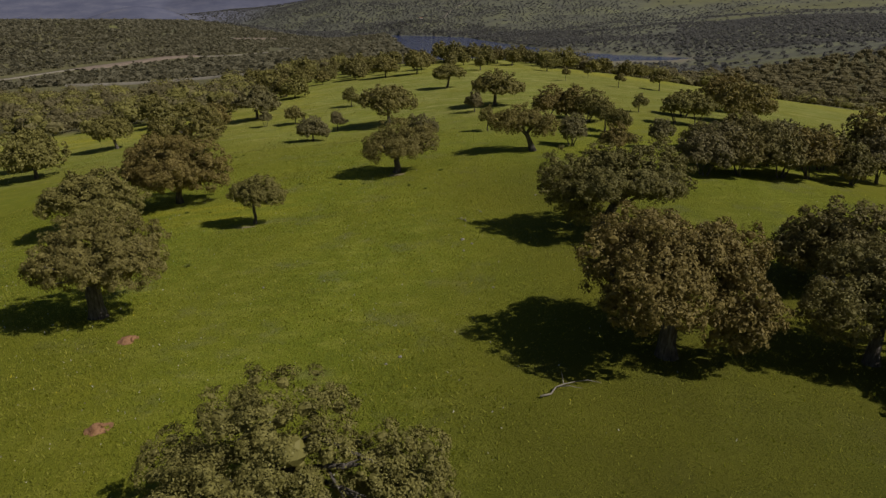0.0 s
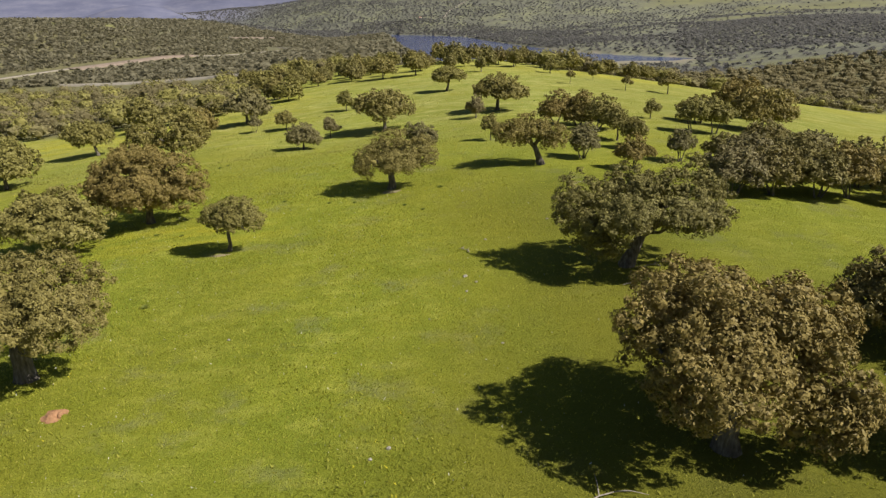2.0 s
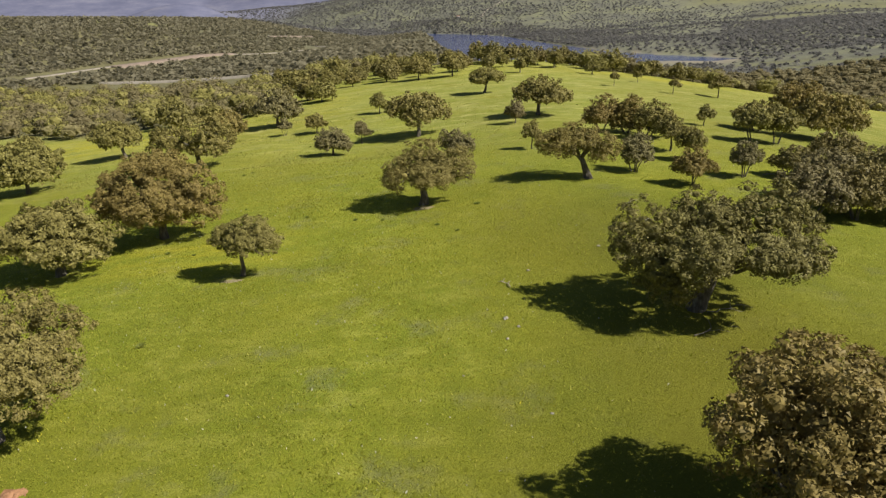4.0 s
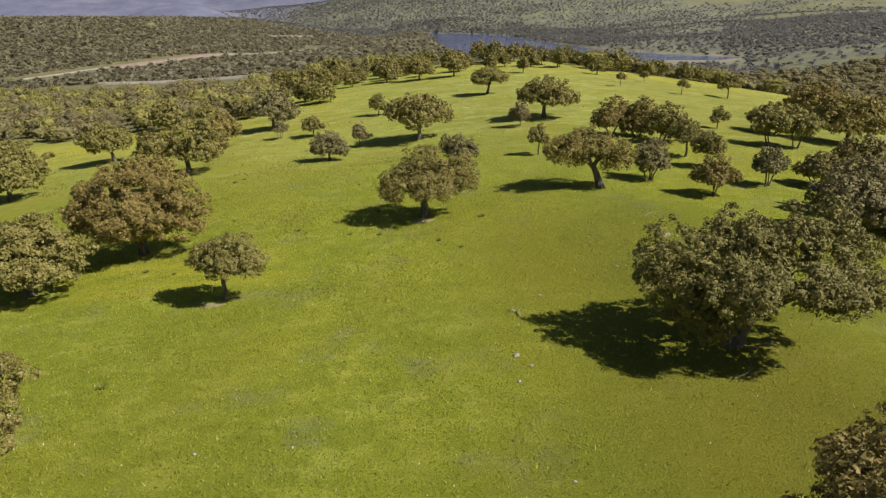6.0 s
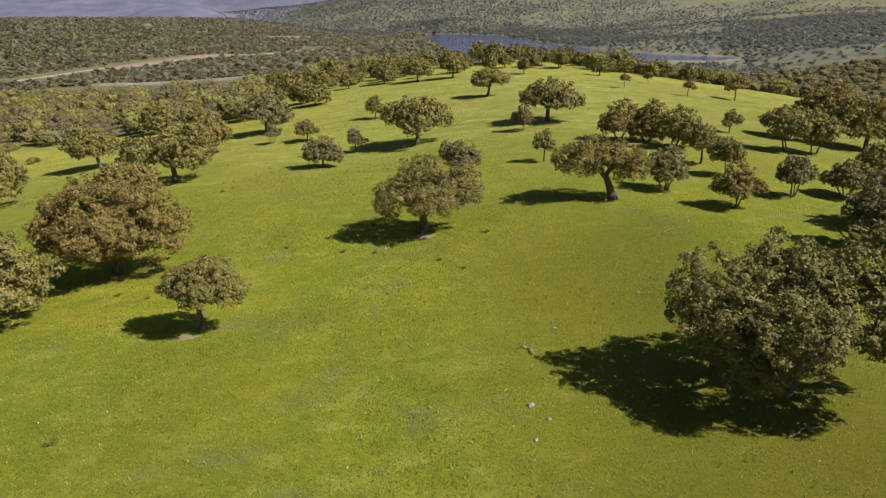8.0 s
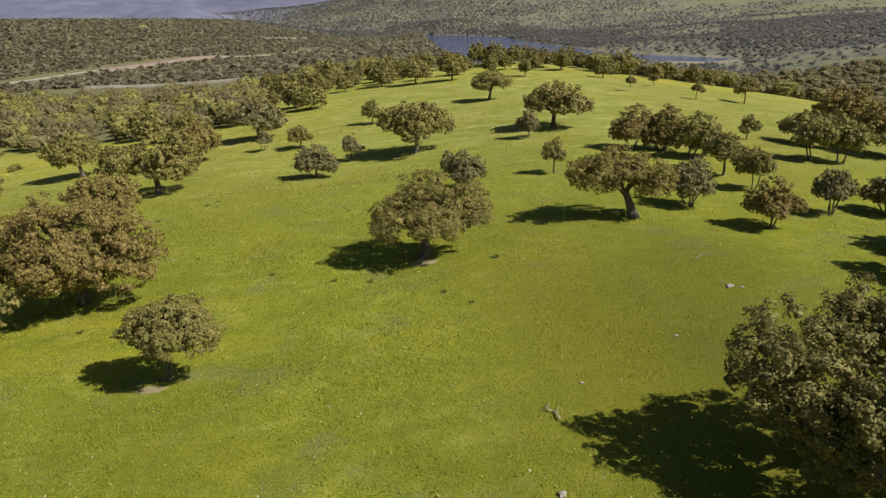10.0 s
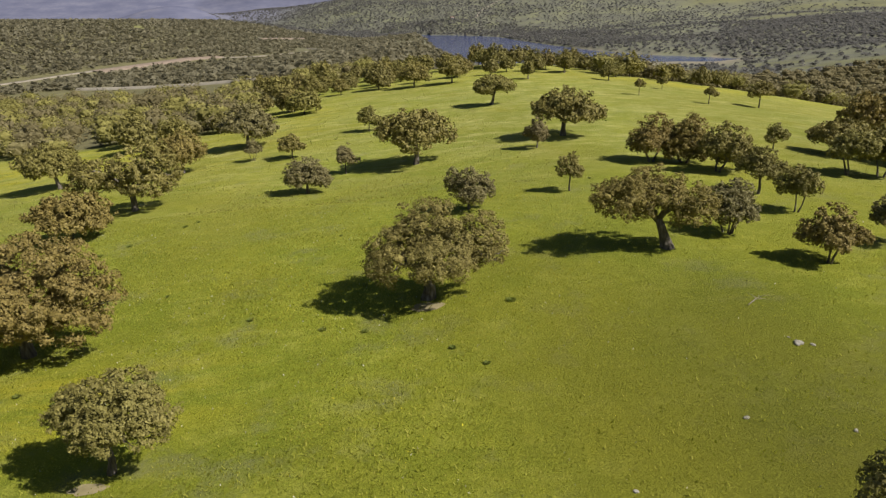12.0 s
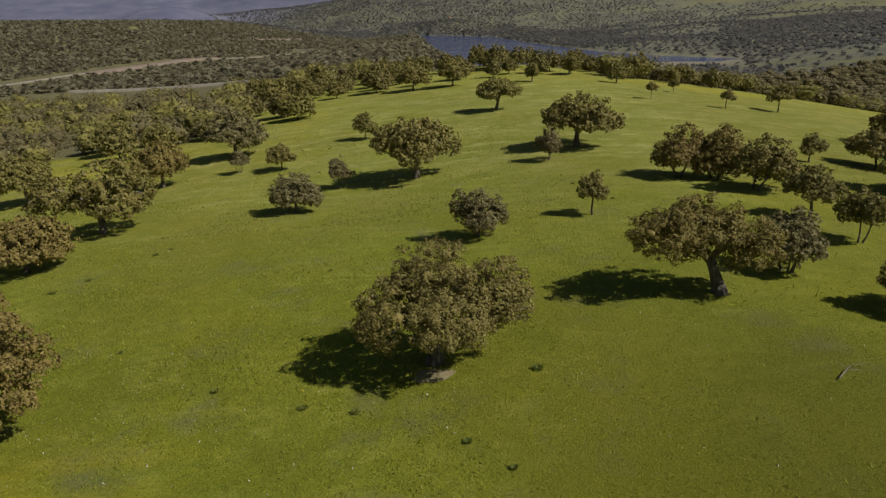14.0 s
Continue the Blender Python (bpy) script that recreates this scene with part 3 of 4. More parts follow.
holm_oak(-50.0, 117.5, 10.2, 5.9, seed=44, size=0.16, trunk=0.3, leaf=OLIVE)
holm_oak(-53.5, 158.0, 9.2, 7.5, seed=45, size=0.18, trunk=0.3, leaf=OLIVE)
holm_oak(1.2, 203.3, 10.8, 7.2, seed=46, size=0.19, trunk=0.35, lean=(0.8, 0), off=(0.5, 0), low=0.38)
holm_oak(68.5, 219.0, 6.8, 6.9, seed=47, size=0.2, trunk=0.2, low=0.38)
holm_oak(54.0, 213.0, 4.0, 4.5, seed=48, size=0.19, trunk=0.13, off=(0.4, 0), low=0.4)
holm_oak(39.2, 222.0, 3.2, 4.3, seed=49, size=0.19, trunk=0.1, low=0.45)
holm_oak(51.4, 246.2, 3.5, 3.9, seed=50, size=0.19, trunk=0.1, low=0.4)
holm_oak(-78.0, 127.0, 12.5, 9.3, seed=51, size=0.17, trunk=0.4, low=0.2)
holm_oak(-88.0, 143.0, 10.7, 8.8, seed=52, size=0.17, trunk=0.4)
holm_oak(44.6, 129.9, 7.5, 5.8, seed=53, size=0.165, trunk=0.2, stems=2, limbs=4, low=0.38)
holm_oak(48.6, 130.3, 7.8, 6.5, seed=54, size=0.165, trunk=0.2, stems=2, limbs=4, low=0.38)
holm_oak(62.5, 142.0, 13.8, 8.6, seed=55, size=0.17, trunk=0.4, leaf=OLIVE)
holm_oak(71.0, 171.5, 14.0, 9.6, seed=56, size=0.185, trunk=0.4, leaf=OLIVE, low=0.2)
holm_oak(52.0, 147.5, 10.1, 5.6, seed=57, size=0.165, trunk=0.25, stems=2, limbs=4, low=0.35)
for x, y, w, h, sd in ((-138.5, 219.8, 5.0, 2.4, 160), (-107.6, 183.4, 3.4, 1.8, 161)):
    holm_oak(x, y, w, h, seed=sd, size=0.13, cap=5000, trunk=0.1, low=0.02, stems=3, limbs=2, name="shrub", category="shrub", label="low rounded olive-green shrub on the grass")
# the close copse
for k, (x, y, w, h, lf) in enumerate(((32.3, 82.2, 7.6, 8.0, LEAF_GREY), (37.0, 82.6, 7.8, 8.2, OLIVE), (41.9, 82.6, 7.8, 8.1, LEAF_GREY), (46.0, 83.0, 8.0, 9.4, OLIVE),
                                      (50.5, 82.1, 6.5, 7.4, LEAF), (58.5, 91.1, 8.5, 9.4, OLIVE), (36.0, 88.5, 7.5, 8.6, LEAF_GREY), (43.5, 90.0, 8.0, 9.0, LEAF_GREY),
                                      (51.5, 90.5, 8.0, 9.2, OLIVE), (55.5, 84.5, 6.5, 7.2, LEAF_GREY),
                                      (38.2, 100.2, 6.4, 6.2, LEAF_GREY), (43.8, 97.5, 7.0, 6.8, LEAF_DARK), (50.0, 100.5, 8.0, 7.4, LEAF_GREY), (50.5, 115.0, 8.6, 7.0, LEAF_DARK))):
    h, lf = (h, lf) if x > 55 else (0.7 * h, LEAF_DARK if k % 3 else lf)
    holm_oak(x, y, w, h, seed=70 + k, size=0.12, cap=12000, trunk=0.16, stems=4, limbs=4, low=0.26, leaf=lf, clump=0.5,
             label="thin-stemmed oak crowded in a dense thicket", lobes=0.8)
# trees along the crest
for k, (x, y, w, h) in enumerate(((14.1, 263, 5.4, 5.8), (28.5, 288, 8.0, 7.8), (39.3, 263.8, 6.3, 5.8), (3.8, 318, 9.6, 8.0), (-10, 267.8, 11.2, 8.6), (-22.2, 268.2, 12.2, 8.5),
                                  (-86.6, 317, 10.4, 9), (-59, 281.8, 8, 7.8), (83.4, 293.4, 10.6, 6))):
    holm_oak(x, y, w, h, seed=90 + k, size=0.19, cap=6000, trunk=0.28, low=0.24, label="dark holm oak on the meadow's crest", leaf=LEAF)


# more of them, thinly over the far end of the meadow
rr = random.Random(8)
forms = [holm_oak(x, y, w, h, seed=120 + k, size=0.3, cap=2600, trunk=0.2, low=0.16, leaf=LEAF_DARK if k % 2 else LEAF, limbs=3, clump=0.7, label="dark holm oak on the meadow's crest")
         for k, (x, y, w, h) in enumerate(((-38, 318, 10, 8), (20, 352, 9, 7.5), (46, 322, 8, 7), (-68, 300, 9, 8)))]
spots = []
for k in range(900):
    u = rr.random()
    x, y = (rr.uniform(-95, -30), rr.uniform(195, 355)) if u < 0.55 else (rr.uniform(-40, 80), rr.uniform(280, 350))
    if wood(x, y) > 0.4 or any((x - a) ** 2 + (y - b) ** 2 < 95 for a, b in spots) or (x > -48 and y < 270) or (x > -62 and y < 225):
        continue
    spots.append((x, y))
    if len(spots) > 62:
        break
for k, (x, y) in enumerate(spots):
    g = rr.uniform(0.65, 1.15)
    copy_thing(forms[k % 4], Matrix.Translation((x, y, float(height(x, y)))) @ Matrix.Rotation(rr.uniform(0, 6.28), 4, "Z") @ Matrix.Diagonal((g, g, g * rr.uniform(0.85, 1.1), 1)))


# ---- woods and scrub, beyond counting ----
def tuft(seed, n, size):
    """A rough bush a metre wide of n leafy faces."""
    rng = np.random.default_rng(seed)
    u = rng.uniform(-0.15, 1, n)
    th = 2.399963 * np.arange(n) + rng.uniform(-0.5, 0.5, n)
    rad = np.sqrt(1 - u * u)
    d = np.stack([rad * np.cos(th), rad * np.sin(th), u], -1)
    pos = d * (0.42 * (1 + 0.2 * np.sin(2 * th + seed)) * rng.uniform(0.7, 1.05, n))[:, None] * (1, 1, 1.2) + (0, 0, 0.2)
    nor = unit(d + rng.normal(size=(n, 3)) * 0.35 + (0, 0, 0.2))
    t = unit(np.cross(nor, rng.normal(size=(n, 3))))
    b = np.cross(nor, t)
    s = (size * rng.uniform(0.7, 1.4, n))[:, None]
    co = np.stack([pos - t * s - nor * s * 0.4, pos + t * s - nor * s * 0.4, pos + b * s * 1.2], 1).reshape(-1, 3)
    return co, np.arange(3 * n).reshape(n, 3)


def scatter(rng, n, xlo, xhi, ylo, yhi, keep):
    x, y = rng.uniform(xlo, xhi, n), rng.uniform(ylo, yhi, n)
    k = keep(x, y)
    return x[k], y[k]


def cloud(name, label, x, y, w, h, shapes, material, rng, category="woodland"):
    """Many trees of a few shapes as one mesh."""
    z = height(x, y)
    cos, fcs, n = [], [], 0
    turn = rng.uniform(0, 6.28, len(x))
    for i in range(len(x)):
        co, fc = shapes[i % len(shapes)]
        c, s = math.cos(turn[i]), math.sin(turn[i])
        p = np.empty_like(co)
        p[:, 0] = (co[:, 0] * c - co[:, 1] * s) * w[i] + x[i]
        p[:, 1] = (co[:, 0] * s + co[:, 1] * c) * w[i] + y[i]
        p[:, 2] = co[:, 2] * h[i] + z[i]
        cos.append(p)
        fcs.append(fc + n)
        n += len(co)
    me = mesh_of(name, np.concatenate(cos), np.concatenate(fcs), False)
    me.materials.append(material)
    return tagged(new(name, me), label, category, kind="stuff")


rng = np.random.default_rng(5)


def thin(x, y, gap):
    """Drops trees that stand closer than gap to an earlier one."""
    keep, cells = [], {}
    for i, (a, b) in enumerate(zip(x, y)):
        c = (int(a // gap), int(b // gap))
        if all((a - x[j]) ** 2 + (b - y[j]) ** 2 > gap * gap for u in (-1, 0, 1) for v in (-1, 0, 1) for j in cells.get((c[0] + u, c[1] + v), ())):
            cells.setdefault(c, []).append(i)
            keep.append(i)
    return x[keep], y[keep]


def seen(x, y):
    return np.abs(x) < 0.78 * y + 50


def sprigs(seed, n, size, clump):
    """A tree a metre wide."""
    rng = np.random.default_rng(seed)
    pf = dome_puffs(rng, (0, 0, 1.0, 0.08, 0.8), clump)
    co, q = leaf_cards(rng, pf, n, size)
    cos, fs, at = [co], [q], len(co)
    for k, (x, y, z, r) in enumerate(pf[-7:]):
        kc, kt = COARSE[k % 5]
        cos.append(kc * r * 1.1 + (x, y, z))
        fs.append(kt + at)
        at += len(kc)
    return np.concatenate(cos), np.concatenate(fs)


mid = [sprigs(s, 520, 0.037, 0.11) for s in range(200, 206)]
bushes = [sprigs(s, 140, 0.064, 0.15) for s in range(210, 215)]
for nm, lf, sd in (("woodland", LEAF, 1), ("woodland", LEAF_WOOD, 3), ("scrub", LEAF_GREY, 2)):
    r = np.random.default_rng(300 + sd)
    x, y = scatter(r, 5000, -420, 330, 190, 470, lambda a, b: (wood(a, b) > r.uniform(0.1, 0.95, len(a))) & seen(a, b) & off_road(a, b) & (glade(a, b) < r.uniform(0.2, 1.3, len(a))))
    x, y = thin(x, y, 10.8 if nm == "woodland" else 8.2)
    w = r.uniform(5, 13, len(x)) if nm == "woodland" else r.uniform(3, 8, len(x))
    w = w * (1 - 0.5 * smooth(375, 400, y) * smooth(-80, -40, x) * smooth(260, 160, x))
    cloud(nm, "dense evergreen oak wood on the valley sides" if nm == "woodland" else "grey-green scrub between the oaks", x, y, w, w * r.uniform(0.7, 0.95, len(x)), mid if nm == "woodland" else bushes, lf, r)
belt = [sprigs(s, 130, 0.068, 0.15) for s in range(220, 226)]
r = np.random.default_rng(309)
x, y = scatter(r, 8000, 40, 700, 400, 740, lambda a, b: (wood(a, b) > 0.5) & seen(a, b) & (glade(a, b) < r.uniform(0.02, 0.5, len(a))) & (height(a, b) > -45))
x, y = thin(x, y, 10.5)
w = r.uniform(7, 14.5, len(x)) * (1 - 0.35 * smooth(260, 160, x))
cloud("woodland", "dark holm oaks crowding the slope above the water", x, y, w, w * r.uniform(0.68, 0.9, len(x)), belt, LEAF_WOOD, r)
lumps = [tuft(s, 20, 0.25) for s in range(1, 9)]
r = np.random.default_rng(310)
x, y = scatter(r, 90000, -950, 720, 470, 1500, lambda a, b: seen(a, b) & off_road(a, b) & (glade(a, b) < r.uniform(0.2, 1.3, len(a))) & (height(a, b) > -45) & ((a < 60) | (b > 1250) & (a < shore_x(b))))
x, y = thin(x, y, 5.4)
w = 5.0 + 6.5 * r.uniform(0, 1, len(x)) ** 1.4
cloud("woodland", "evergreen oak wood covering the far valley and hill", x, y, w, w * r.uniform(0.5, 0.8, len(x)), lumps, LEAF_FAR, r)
small = [tuft(s, 9, 0.36) for s in range(11, 19)]
r = np.random.default_rng(311)
x, y = scatter(r, 140000, -1900, 2300, 720, 3900, lambda a, b: ((a > shore_x(b) + 12) | (b > 1500) & (height(a, b) > -42) | (b < 1250) & (a > 150)) & (np.abs(a) < 0.75 * b) & (height(a, b) > -44.5) & (glade(a, b) < r.uniform(0.2, 1.1, len(a)))
               & (r.uniform(0, 1, len(a)) < 0.22 + 0.78 * ((np.sin(a * 0.008 + b * 0.004) * np.sin(b * 0.006 - a * 0.003) > -0.15) | (a < 150))))
x, y = thin(x, y, 10.0)
w = r.uniform(4.5, 10, len(x)) + 1.5 * smooth(300, 100, x)
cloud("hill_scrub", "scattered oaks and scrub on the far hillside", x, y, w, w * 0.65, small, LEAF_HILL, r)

r = np.random.default_rng(312)
x, y = scatter(r, 60000, -350, 1100, 980, 3000, lambda a, b: (a > shore_x(b) + 10) & (np.abs(a) < 0.7 * b) & (height(a, b) > -45)
               & ((a < shore_x(b) + 260 + 90 * np.sin(b * 0.01)) & (b > 1500) | (a > 0.33 * b) & (b < 1900)) & (glade(a, b) < 0.3))
x, y = thin(x, y, 9.0)
w = r.uniform(6, 10.5, len(x))
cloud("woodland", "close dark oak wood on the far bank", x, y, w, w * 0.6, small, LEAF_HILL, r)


# ---- tracks ----
def ribbon(name, label, points, half, material, lift, n=80, category="road"):
    q = along(points, n)
    d = unit(np.gradient(q, axis=0))
    co = []
    for k in (-1, -0.6, 0.6, 1):
        px, py = q[:, 0] - d[:, 1] * half * k, q[:, 1] + d[:, 0] * half * k
        co.append(np.stack([px, py, height(px, py) + (lift if abs(k) < 1 else -1.5)], -1))
    co = np.stack(co, 1).reshape(-1, 3)
    i = np.arange(n * 4).reshape(n, 4)
    quads = np.stack([i[:-1, :-1], i[:-1, 1:], i[1:, 1:], i[1:, :-1]], -1).reshape(-1, 4)
    me = mesh_of(name, co, quads)
    me.materials.append(material)
    return tagged(new(name, me), label, category, kind="structure")


ribbon("road", "pale dirt road winding along the valley side", UPPER_ROAD, 2.4, ROAD, 1.0)
ribbon("road", "pale dirt road on an embankment in the valley", LOWER_ROAD, 3.0, ROAD_PALE, 1.6)
ribbon("earth_bank", "reddish cut earth bank above the road", [(x + 12, y + 20) for x, y in UPPER_ROAD[2:7]], 13.0, CUT, 1.2, category="bank")
ribbon("earth_bank", "bare pale earth bank on the wooded hill", ((-344, 1164), (-330, 1240), (-306, 1341)), 9.0, CUT, 1.4, category="bank")
ribbon("track", "thin pale track climbing the far hillside", ((0, 2690), (8, 2710), (16, 2790), (30, 2860), (62, 2938), (105, 3008), (150, 3040)), 2.6, ROAD, 1.5, category="track")


def block(name, x0, x1, y0, y1, z0, z1, ridge=0.0):
    """A box, or a gabled roof when ridge is given."""
    bm = bmesh.new()
    lo = [bm.verts.new((x, y, z0)) for x, y in ((x0, y0), (x1, y0), (x1, y1), (x0, y1))]
    if ridge:
        ym = (y0 + y1) / 2
        a, b = bm.verts.new((x0, ym, z0 + ridge)), bm.verts.new((x1, ym, z0 + ridge))
        for f in ((lo[0], lo[1], b, a), (lo[2], lo[3], a, b), (lo[1], lo[2], b), (lo[3], lo[0], a), (lo[3], lo[2], lo[1], lo[0])):
            bm.faces.new(f)
    else:
        hi = [bm.verts.new((v.co.x, v.co.y, z1)) for v in lo]
        bm.faces.new(hi)
        bm.faces.new(lo[::-1])
        for k in range(4):
            bm.faces.new((lo[k], lo[(k + 1) % 4], hi[(k + 1) % 4], hi[k]))
    me = bpy.data.meshes.new(name)
    bm.to_mesh(me)
    bm.free()
    return me


house = tagged(new("farmhouse"), "small whitewashed farmhouse on the far shore", "house")
house.location = (-84, 2716, float(height(-84, 2716)) - 0.3)
part("wall", block("wall", -6, 6, -3.5, 3.5, 0, 4.2), WALLWHITE, house)
part("roof", block("roof", -6.4, 6.4, -3.9, 3.9, 4.2, 0, 2.0), ROOFTILE, house)
part("door", block("door", -0.6, 0.6, -3.56, -3.5, 0.3, 2.4), BARK, house)


# ---- small things in the meadow ----
def dead_branch(x, y, turn, length, label, thick=1.0):
    rg = np.random.default_rng(int(abs(x * 31 + y * 7)))
    runs = []
    a = np.array([0, 0, 0.1])
    pts = [a]
    for k in range(5):
        pts.append(pts[-1] + np.array([length / 5, rg.uniform(-0.12, 0.12) * length, rg.uniform(-0.02, 0.025) * length]))
    runs.append((pts, [thick * v for v in (0.09, 0.085, 0.07, 0.055, 0.04, 0.015)]))
    for k in (2, 3, 4):
        b = pts[k]
        side = 1 if k % 2 else -1
        runs.append(([b, b + np.array([0.14, side * 0.16, 0.05]) * length, b + np.array([0.3, side * 0.34, 0.02]) * length], [thick * v for v in (0.05, 0.035, 0.012)]))
    ob = new("fallen_branch", tube_mesh("fallen_branch", runs, 6, rg))
    ob.data.materials.append(DEADWOOD)
    ob.matrix_world = pose(x, y, float(height(x, y)) + 0.02, 0, 0, turn)
    return tagged(ob, label, "branch")


dead_branch(5.2, 31.6, 38, 3.2, "bleached bare branch lying on the grass", 0.65)
dead_branch(15.2, 85.8, 62, 1.9, "thin weathered stick lying on the grass", 0.4)
dead_branch(2.3, 64.2, 120, 1.4, "short weathered branch lying on the grass", 0.6)
dead_branch(15.4, 59.6, 25, 2.9, "weathered branch lying below a spreading oak", 0.4)
dead_branch(13.5, 56.0, 40, 3.4, "weathered branch lying below a spreading oak", 0.4)

dead_branch(34.7, 100.2, 12, 3.6, "pale bleached fallen limb beside the thicket", 0.9)


def weed_clump(x, y, w, label="dark green tuft of coarse weeds in the grass"):
    rg = np.random.default_rng(int(abs(x * 13 + y * 29)))
    n = 80
    w = w * 0.8
    th, rad = rg.uniform(0, 6.28, n), w * np.sqrt(rg.uniform(0, 1, n)) * 0.5
    p = np.stack([rad * np.cos(th), rad * np.sin(th), np.zeros(n)], -1)
    d = unit(np.stack([np.cos(th), np.sin(th), rg.uniform(0.5, 2.5, n)], -1)) * (0.11 * rg.uniform(0.5, 1.3, n) * (1 + w))[:, None]
    side = np.stack([-np.sin(th), np.cos(th), th * 0], -1) * 0.05
    co = np.stack([p - side, p + side, p + d * 0.7 + side * 0.8, p + d], 1).reshape(-1, 3)
    me = mesh_of("weed_clump", co, np.arange(4 * n).reshape(n, 4), False)
    me.materials.append(WEED)
    ob = tagged(new("weed_clump", me), label, "weed", "coarse tufts in the grass")
    ob.location = (x, y, float(height(x, y)) - 0.01)
    return ob


def stone(x, y, w):
    bm = bmesh.new()
    bmesh.ops.create_icosphere(bm, subdivisions=2, radius=0.5)
    for v in bm.verts:
        v.co *= 1 + 0.5 * noise.noise(v.co * 2.4 + Vector((x, y, 0)))
        v.co.z = v.co.z * 0.55 + 0.1
    me = bpy.data.meshes.new("stone")
    bm.to_mesh(me)
    bm.free()
    me.materials.append(STONE)
    ob = tagged(new("stone", me), "pale lichen-grey field stone half sunk in grass", "stone", "stones in the grass")
    ob.matrix_world = pose(x, y, float(height(x, y)), 0, 0, x * 40) @ Matrix.Diagonal((w, w * 0.8, w, 1))
    return ob


def bare_patch(x, y, w, d):
    bm = bmesh.new()
    bmesh.ops.create_circle(bm, cap_ends=False, segments=28, radius=1.0)
    rim = list(bm.verts)
    mid_v = bm.verts.new((0, 0, 0))
    for k, v in enumerate(rim):
        q = 1 + 0.35 * noise.noise(v.co * 2 + Vector((x, y, 0)))
        v.co.x *= q * w / 2
        v.co.y *= q * d / 2
    for k in range(len(rim)):
        bm.faces.new((rim[k], rim[(k + 1) % len(rim)], mid_v))
    for v in bm.verts:
        v.co.z = float(height(x + v.co.x, y + v.co.y)) - float(height(x, y)) + (0.035 if v is mid_v else 0.012)
    me = bpy.data.meshes.new("bare_patch")
    bm.to_mesh(me)
    bm.free()
    me.materials.append(SOIL)
    ob = tagged(new("bare_patch", me), "worn patch of bare brown soil under an oak", "ground", kind="structure")
    ob.location = (x, y, float(height(x, y)))
    return ob


WEED = foliage("coarse_weeds", (0.12, 0.16, 0.028), (0.17, 0.21, 0.04), (0.22, 0.25, 0.06), 0.5)
for x, y, w in ((-0.3, 87.8, 0.8), (-13.2, 85.4, 0.6), (-23.0, 57.1, 0.8), (-42.0, 109.0, 1.0), (-40.0, 111.5, 0.8), (-36.5, 118.0, 0.8)):
    weed_clump(x, y, w)
for x, y, w in ((16.2, 80.6, 0.5), (16.9, 80.4, 0.3), (1.8, 58.8, 0.42), (2.6, 57.6, 0.28), (1.8, 55.9, 0.25), (-0.9, 51.5, 0.16), (16.1, 80.6, 0.45), (15.9, 81.3, 0.20), (10.2, 72.8, 0.22), (14.9, 71.8, 0.25), (3.9, 67.8, 0.25), (10.3, 72.8, 0.25), (-2.6, 36.7, 0.28), (-3.4, 35.9, 0.22), (-14.3, 49.8, 0.25), (3.8, 47.5, 0.20), (16.0, 80.4, 0.40)):
    stone(x, y, w)
DUG = plain_mat("dug_red_earth", (0.22, 0.115, 0.055), (0.38, 0.215, 0.115), 3.0, 0.95, 0.05)


def soil_mound(x, y, w, d, turn, seed):
    """Loose soil thrown up beside a shallow scrape, with clods."""
    rg = np.random.default_rng(seed)
    bm = bmesh.new()
    bmesh.ops.create_grid(bm, x_segments=22, y_segments=16, size=1.0)
    at = Vector((seed, seed * 2.3, 0))
    for v in bm.verts:
        u, q = v.co.x, v.co.y
        edge = 1 - min(1.0, math.hypot(u, q) * (1 + 0.35 * noise.noise(v.co * 1.9 + at)))
        heap = 0.2 * smooth(0.0, 0.5, edge) * math.exp(-((u + 0.25) / 0.5) ** 2)
        hollow = 0.2 * math.exp(-((u - 0.4) / 0.22) ** 2 - (q / 0.4) ** 2)
        v.co = (u * w / 2, q * d / 2, -0.06 if edge <= 0 else 0.03 + float(heap) - hollow * min(1, edge * 3) * 0.4 + 0.1 * edge * noise.noise(v.co * 6 + at))
    me = bpy.data.meshes.new("soil_mound")
    bm.to_mesh(me)
    bm.free()
    me.materials.append(DUG)
    ob = tagged(new("soil_mound", me), "freshly dug reddish soil mound on the grass", "soil")
    ob.matrix_world = pose(x, y, float(height(x, y)), 0, 0, turn)
    for _ in range(9):
        th, q, r = rg.uniform(0, 6.28), rg.uniform(0.15, 0.7), rg.uniform(0.07, 0.14)
        bm = bmesh.new()
        bmesh.ops.create_icosphere(bm, subdivisions=2, radius=r)
        for v in bm.verts:
            v.co *= 1 + 0.5 * noise.noise(v.co * 9 + at)
            v.co.z = 0.75 * v.co.z + 0.09 + 0.12 * (0.7 - q)
            v.co.x, v.co.y = v.co.x + q * math.cos(th) * w / 2, v.co.y + q * math.sin(th) * d / 2
        me = bpy.data.meshes.new("clod")
        bm.to_mesh(me)
        bm.free()
        part("clod", me, DUG, ob)
    return ob


soil_mound(-21.15, 41.1, 1.5, 1.5, 5, 3)
soil_mound(-17.9, 30.2, 1.5, 1.1, 25, 8)
wr = random.Random(21)
for _ in range(22):
    x, y = wr.uniform(-44, 24), 78 + 110 * wr.random() ** 1.3
    weed_clump(x, y, wr.uniform(0.3, 0.55), "small dark green weed tuft in the grass")
bare_patch(-6.2, 88.0, 2.4, 1.5)
bare_patch(-21.2, 69.8, 2.0, 0.9)

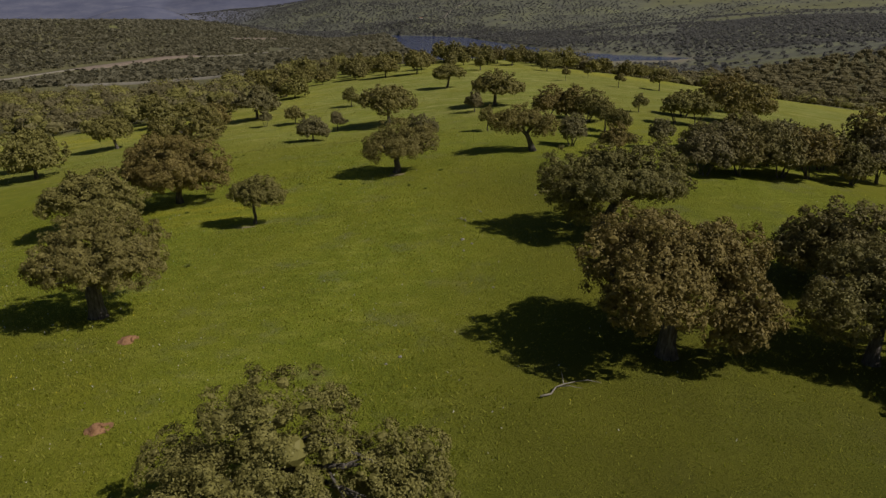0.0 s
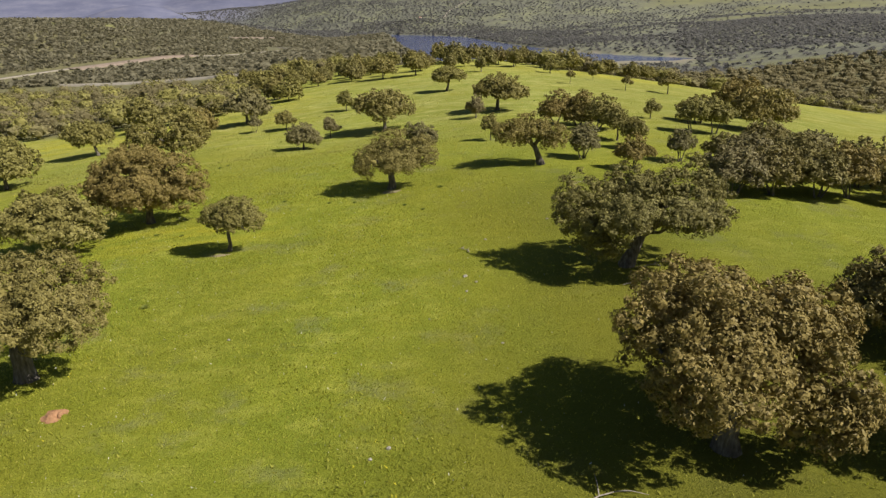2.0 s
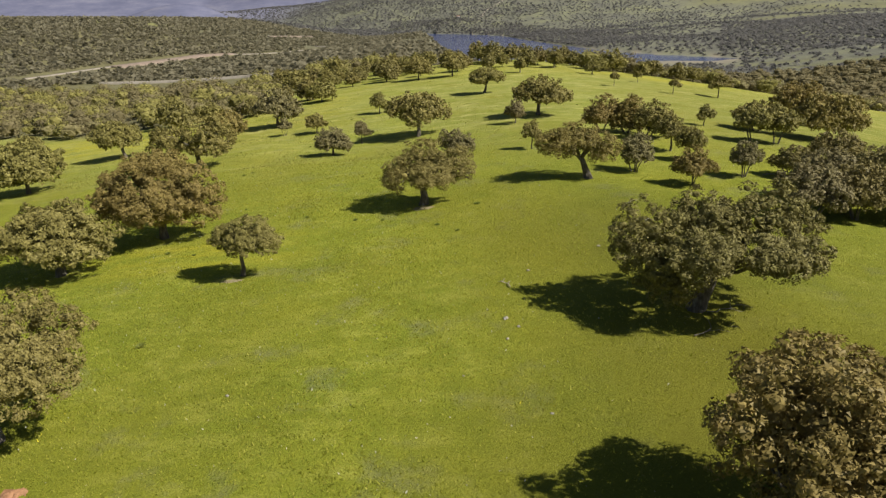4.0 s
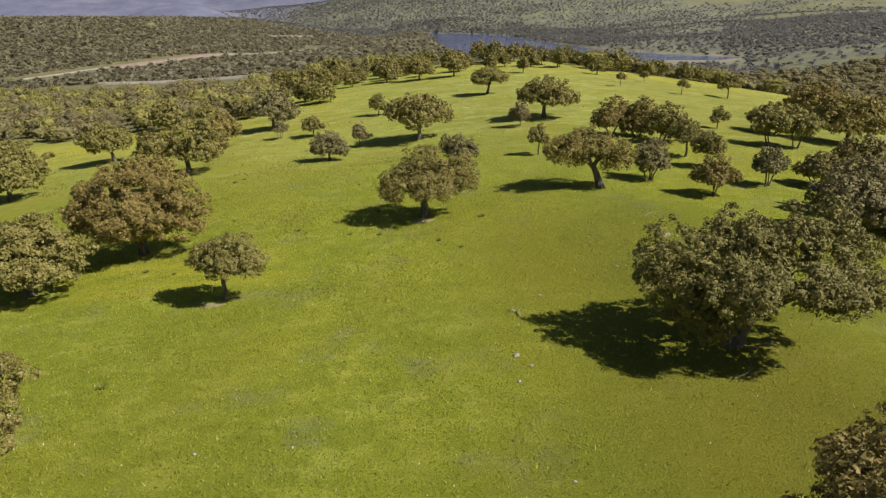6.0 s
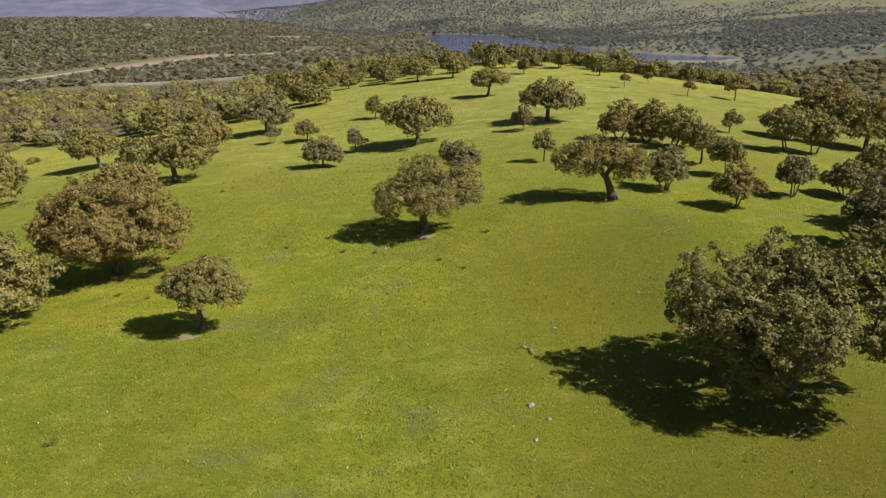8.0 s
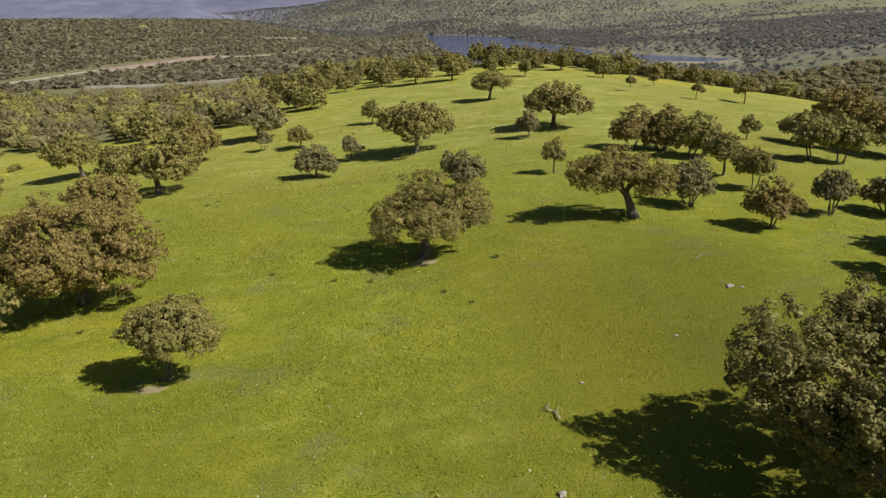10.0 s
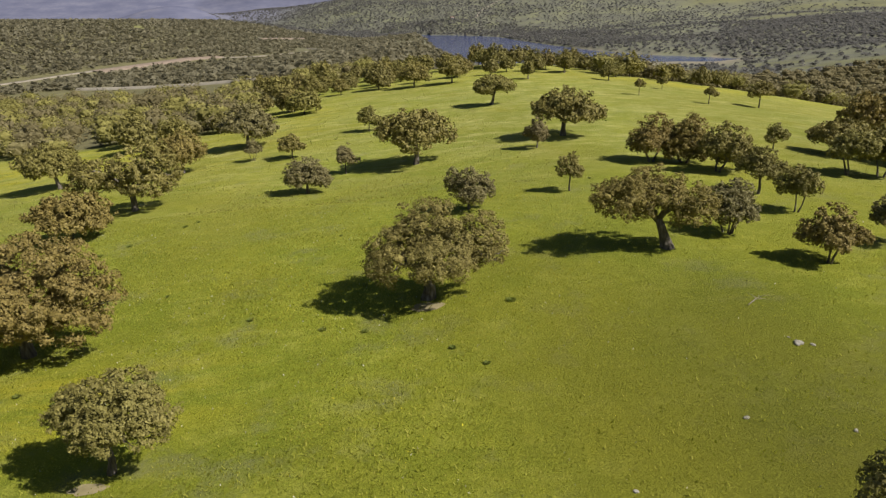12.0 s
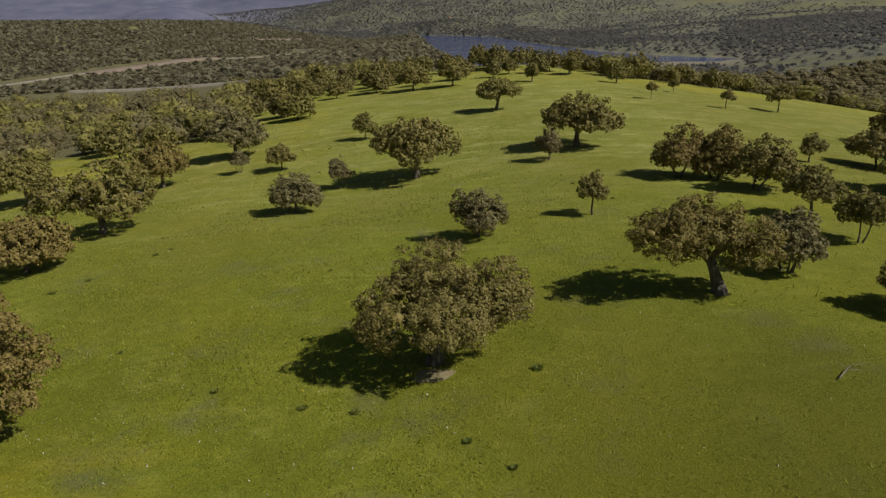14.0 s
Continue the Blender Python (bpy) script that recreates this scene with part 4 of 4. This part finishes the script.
# ---- grass and flowers, beyond counting ----
def blades(name, label, n, region, tall, wide, material, seed, patch=0.0):
    r = np.random.default_rng(seed)
    x, y = r.uniform(region[0], region[1], n), region[2] + (region[3] - region[2]) * r.uniform(0, 1, n) ** 1.8
    k = (np.abs(x) < 0.72 * np.maximum(y, 0) + 30 + r.uniform(-12, 8, n)) & (smooth(-14, 16, y) > r.uniform(0, 1, n)) & (smooth(-8, 12, x) * 0.8 < r.uniform(0, 1, n))
    if patch:
        k &= (np.sin(x * 0.21 + 2 * np.sin(y * 0.13)) * np.sin(y * 0.17 + 2 * np.sin(x * 0.11)) + r.normal(size=n) * 0.35) > patch
    x, y = x[k], y[k]
    n = len(x)
    z = height(x, y)
    th = r.uniform(0, 6.28, n)
    h, w = tall * r.uniform(0.4, 1.5, n), wide * r.uniform(0.6, 1.4, n)
    cx, sx = np.cos(th) * w, np.sin(th) * w
    lx, ly = r.normal(size=n) * h * 0.45, r.normal(size=n) * h * 0.45
    base = np.stack([x, y, z - 0.01], -1)
    co = np.stack([base + np.stack([-cx, -sx, x * 0], -1), base + np.stack([cx, sx, x * 0], -1), base + np.stack([lx, ly, h], -1)], 1).reshape(-1, 3)
    me = mesh_of(name, co, np.arange(3 * n).reshape(n, 3), False)
    me.materials.append(material)
    return tagged(new(name, me), label, name.replace("_", " "), kind="stuff")


GRASS = foliage("grass_blades", (0.18, 0.205, 0.017), (0.3, 0.32, 0.03), (0.5, 0.48, 0.1), 0.58)
PALE = plain_mat("pale_petals", (0.6, 0.6, 0.5), (0.8, 0.8, 0.74), 9.0)
YELLOW = plain_mat("yellow_petals", (0.6, 0.5, 0.03), (0.75, 0.65, 0.06), 9.0)
blades("grass", "short spring grass with uneven tufts", 430000, (-62, 50, -12, 125), 0.1, 0.045, GRASS, 401)
blades("grass", "taller bright tufts through the short grass", 165000, (-45, 40, -12, 110), 0.17, 0.05, GRASS, 405, 0.1)
blades("white_flowers", "scattered small white meadow flowers", 6000, (-50, 45, 8, 120), 0.09, 0.03, PALE, 402, 0.0)
blades("yellow_flowers", "drifts of small yellow meadow flowers", 9000, (-90, 60, 30, 230), 0.12, 0.03, YELLOW, 403, 0.45)

TUSSOCK = foliage("tussock_blades", (0.24, 0.26, 0.05), (0.32, 0.33, 0.07), (0.42, 0.41, 0.11), 0.6)
blades("grass_tussocks", "coarse tussocks over the far end of the meadow", 70000, (-110, 95, 125, 390), 0.13, 0.1, TUSSOCK, 404, -0.15)
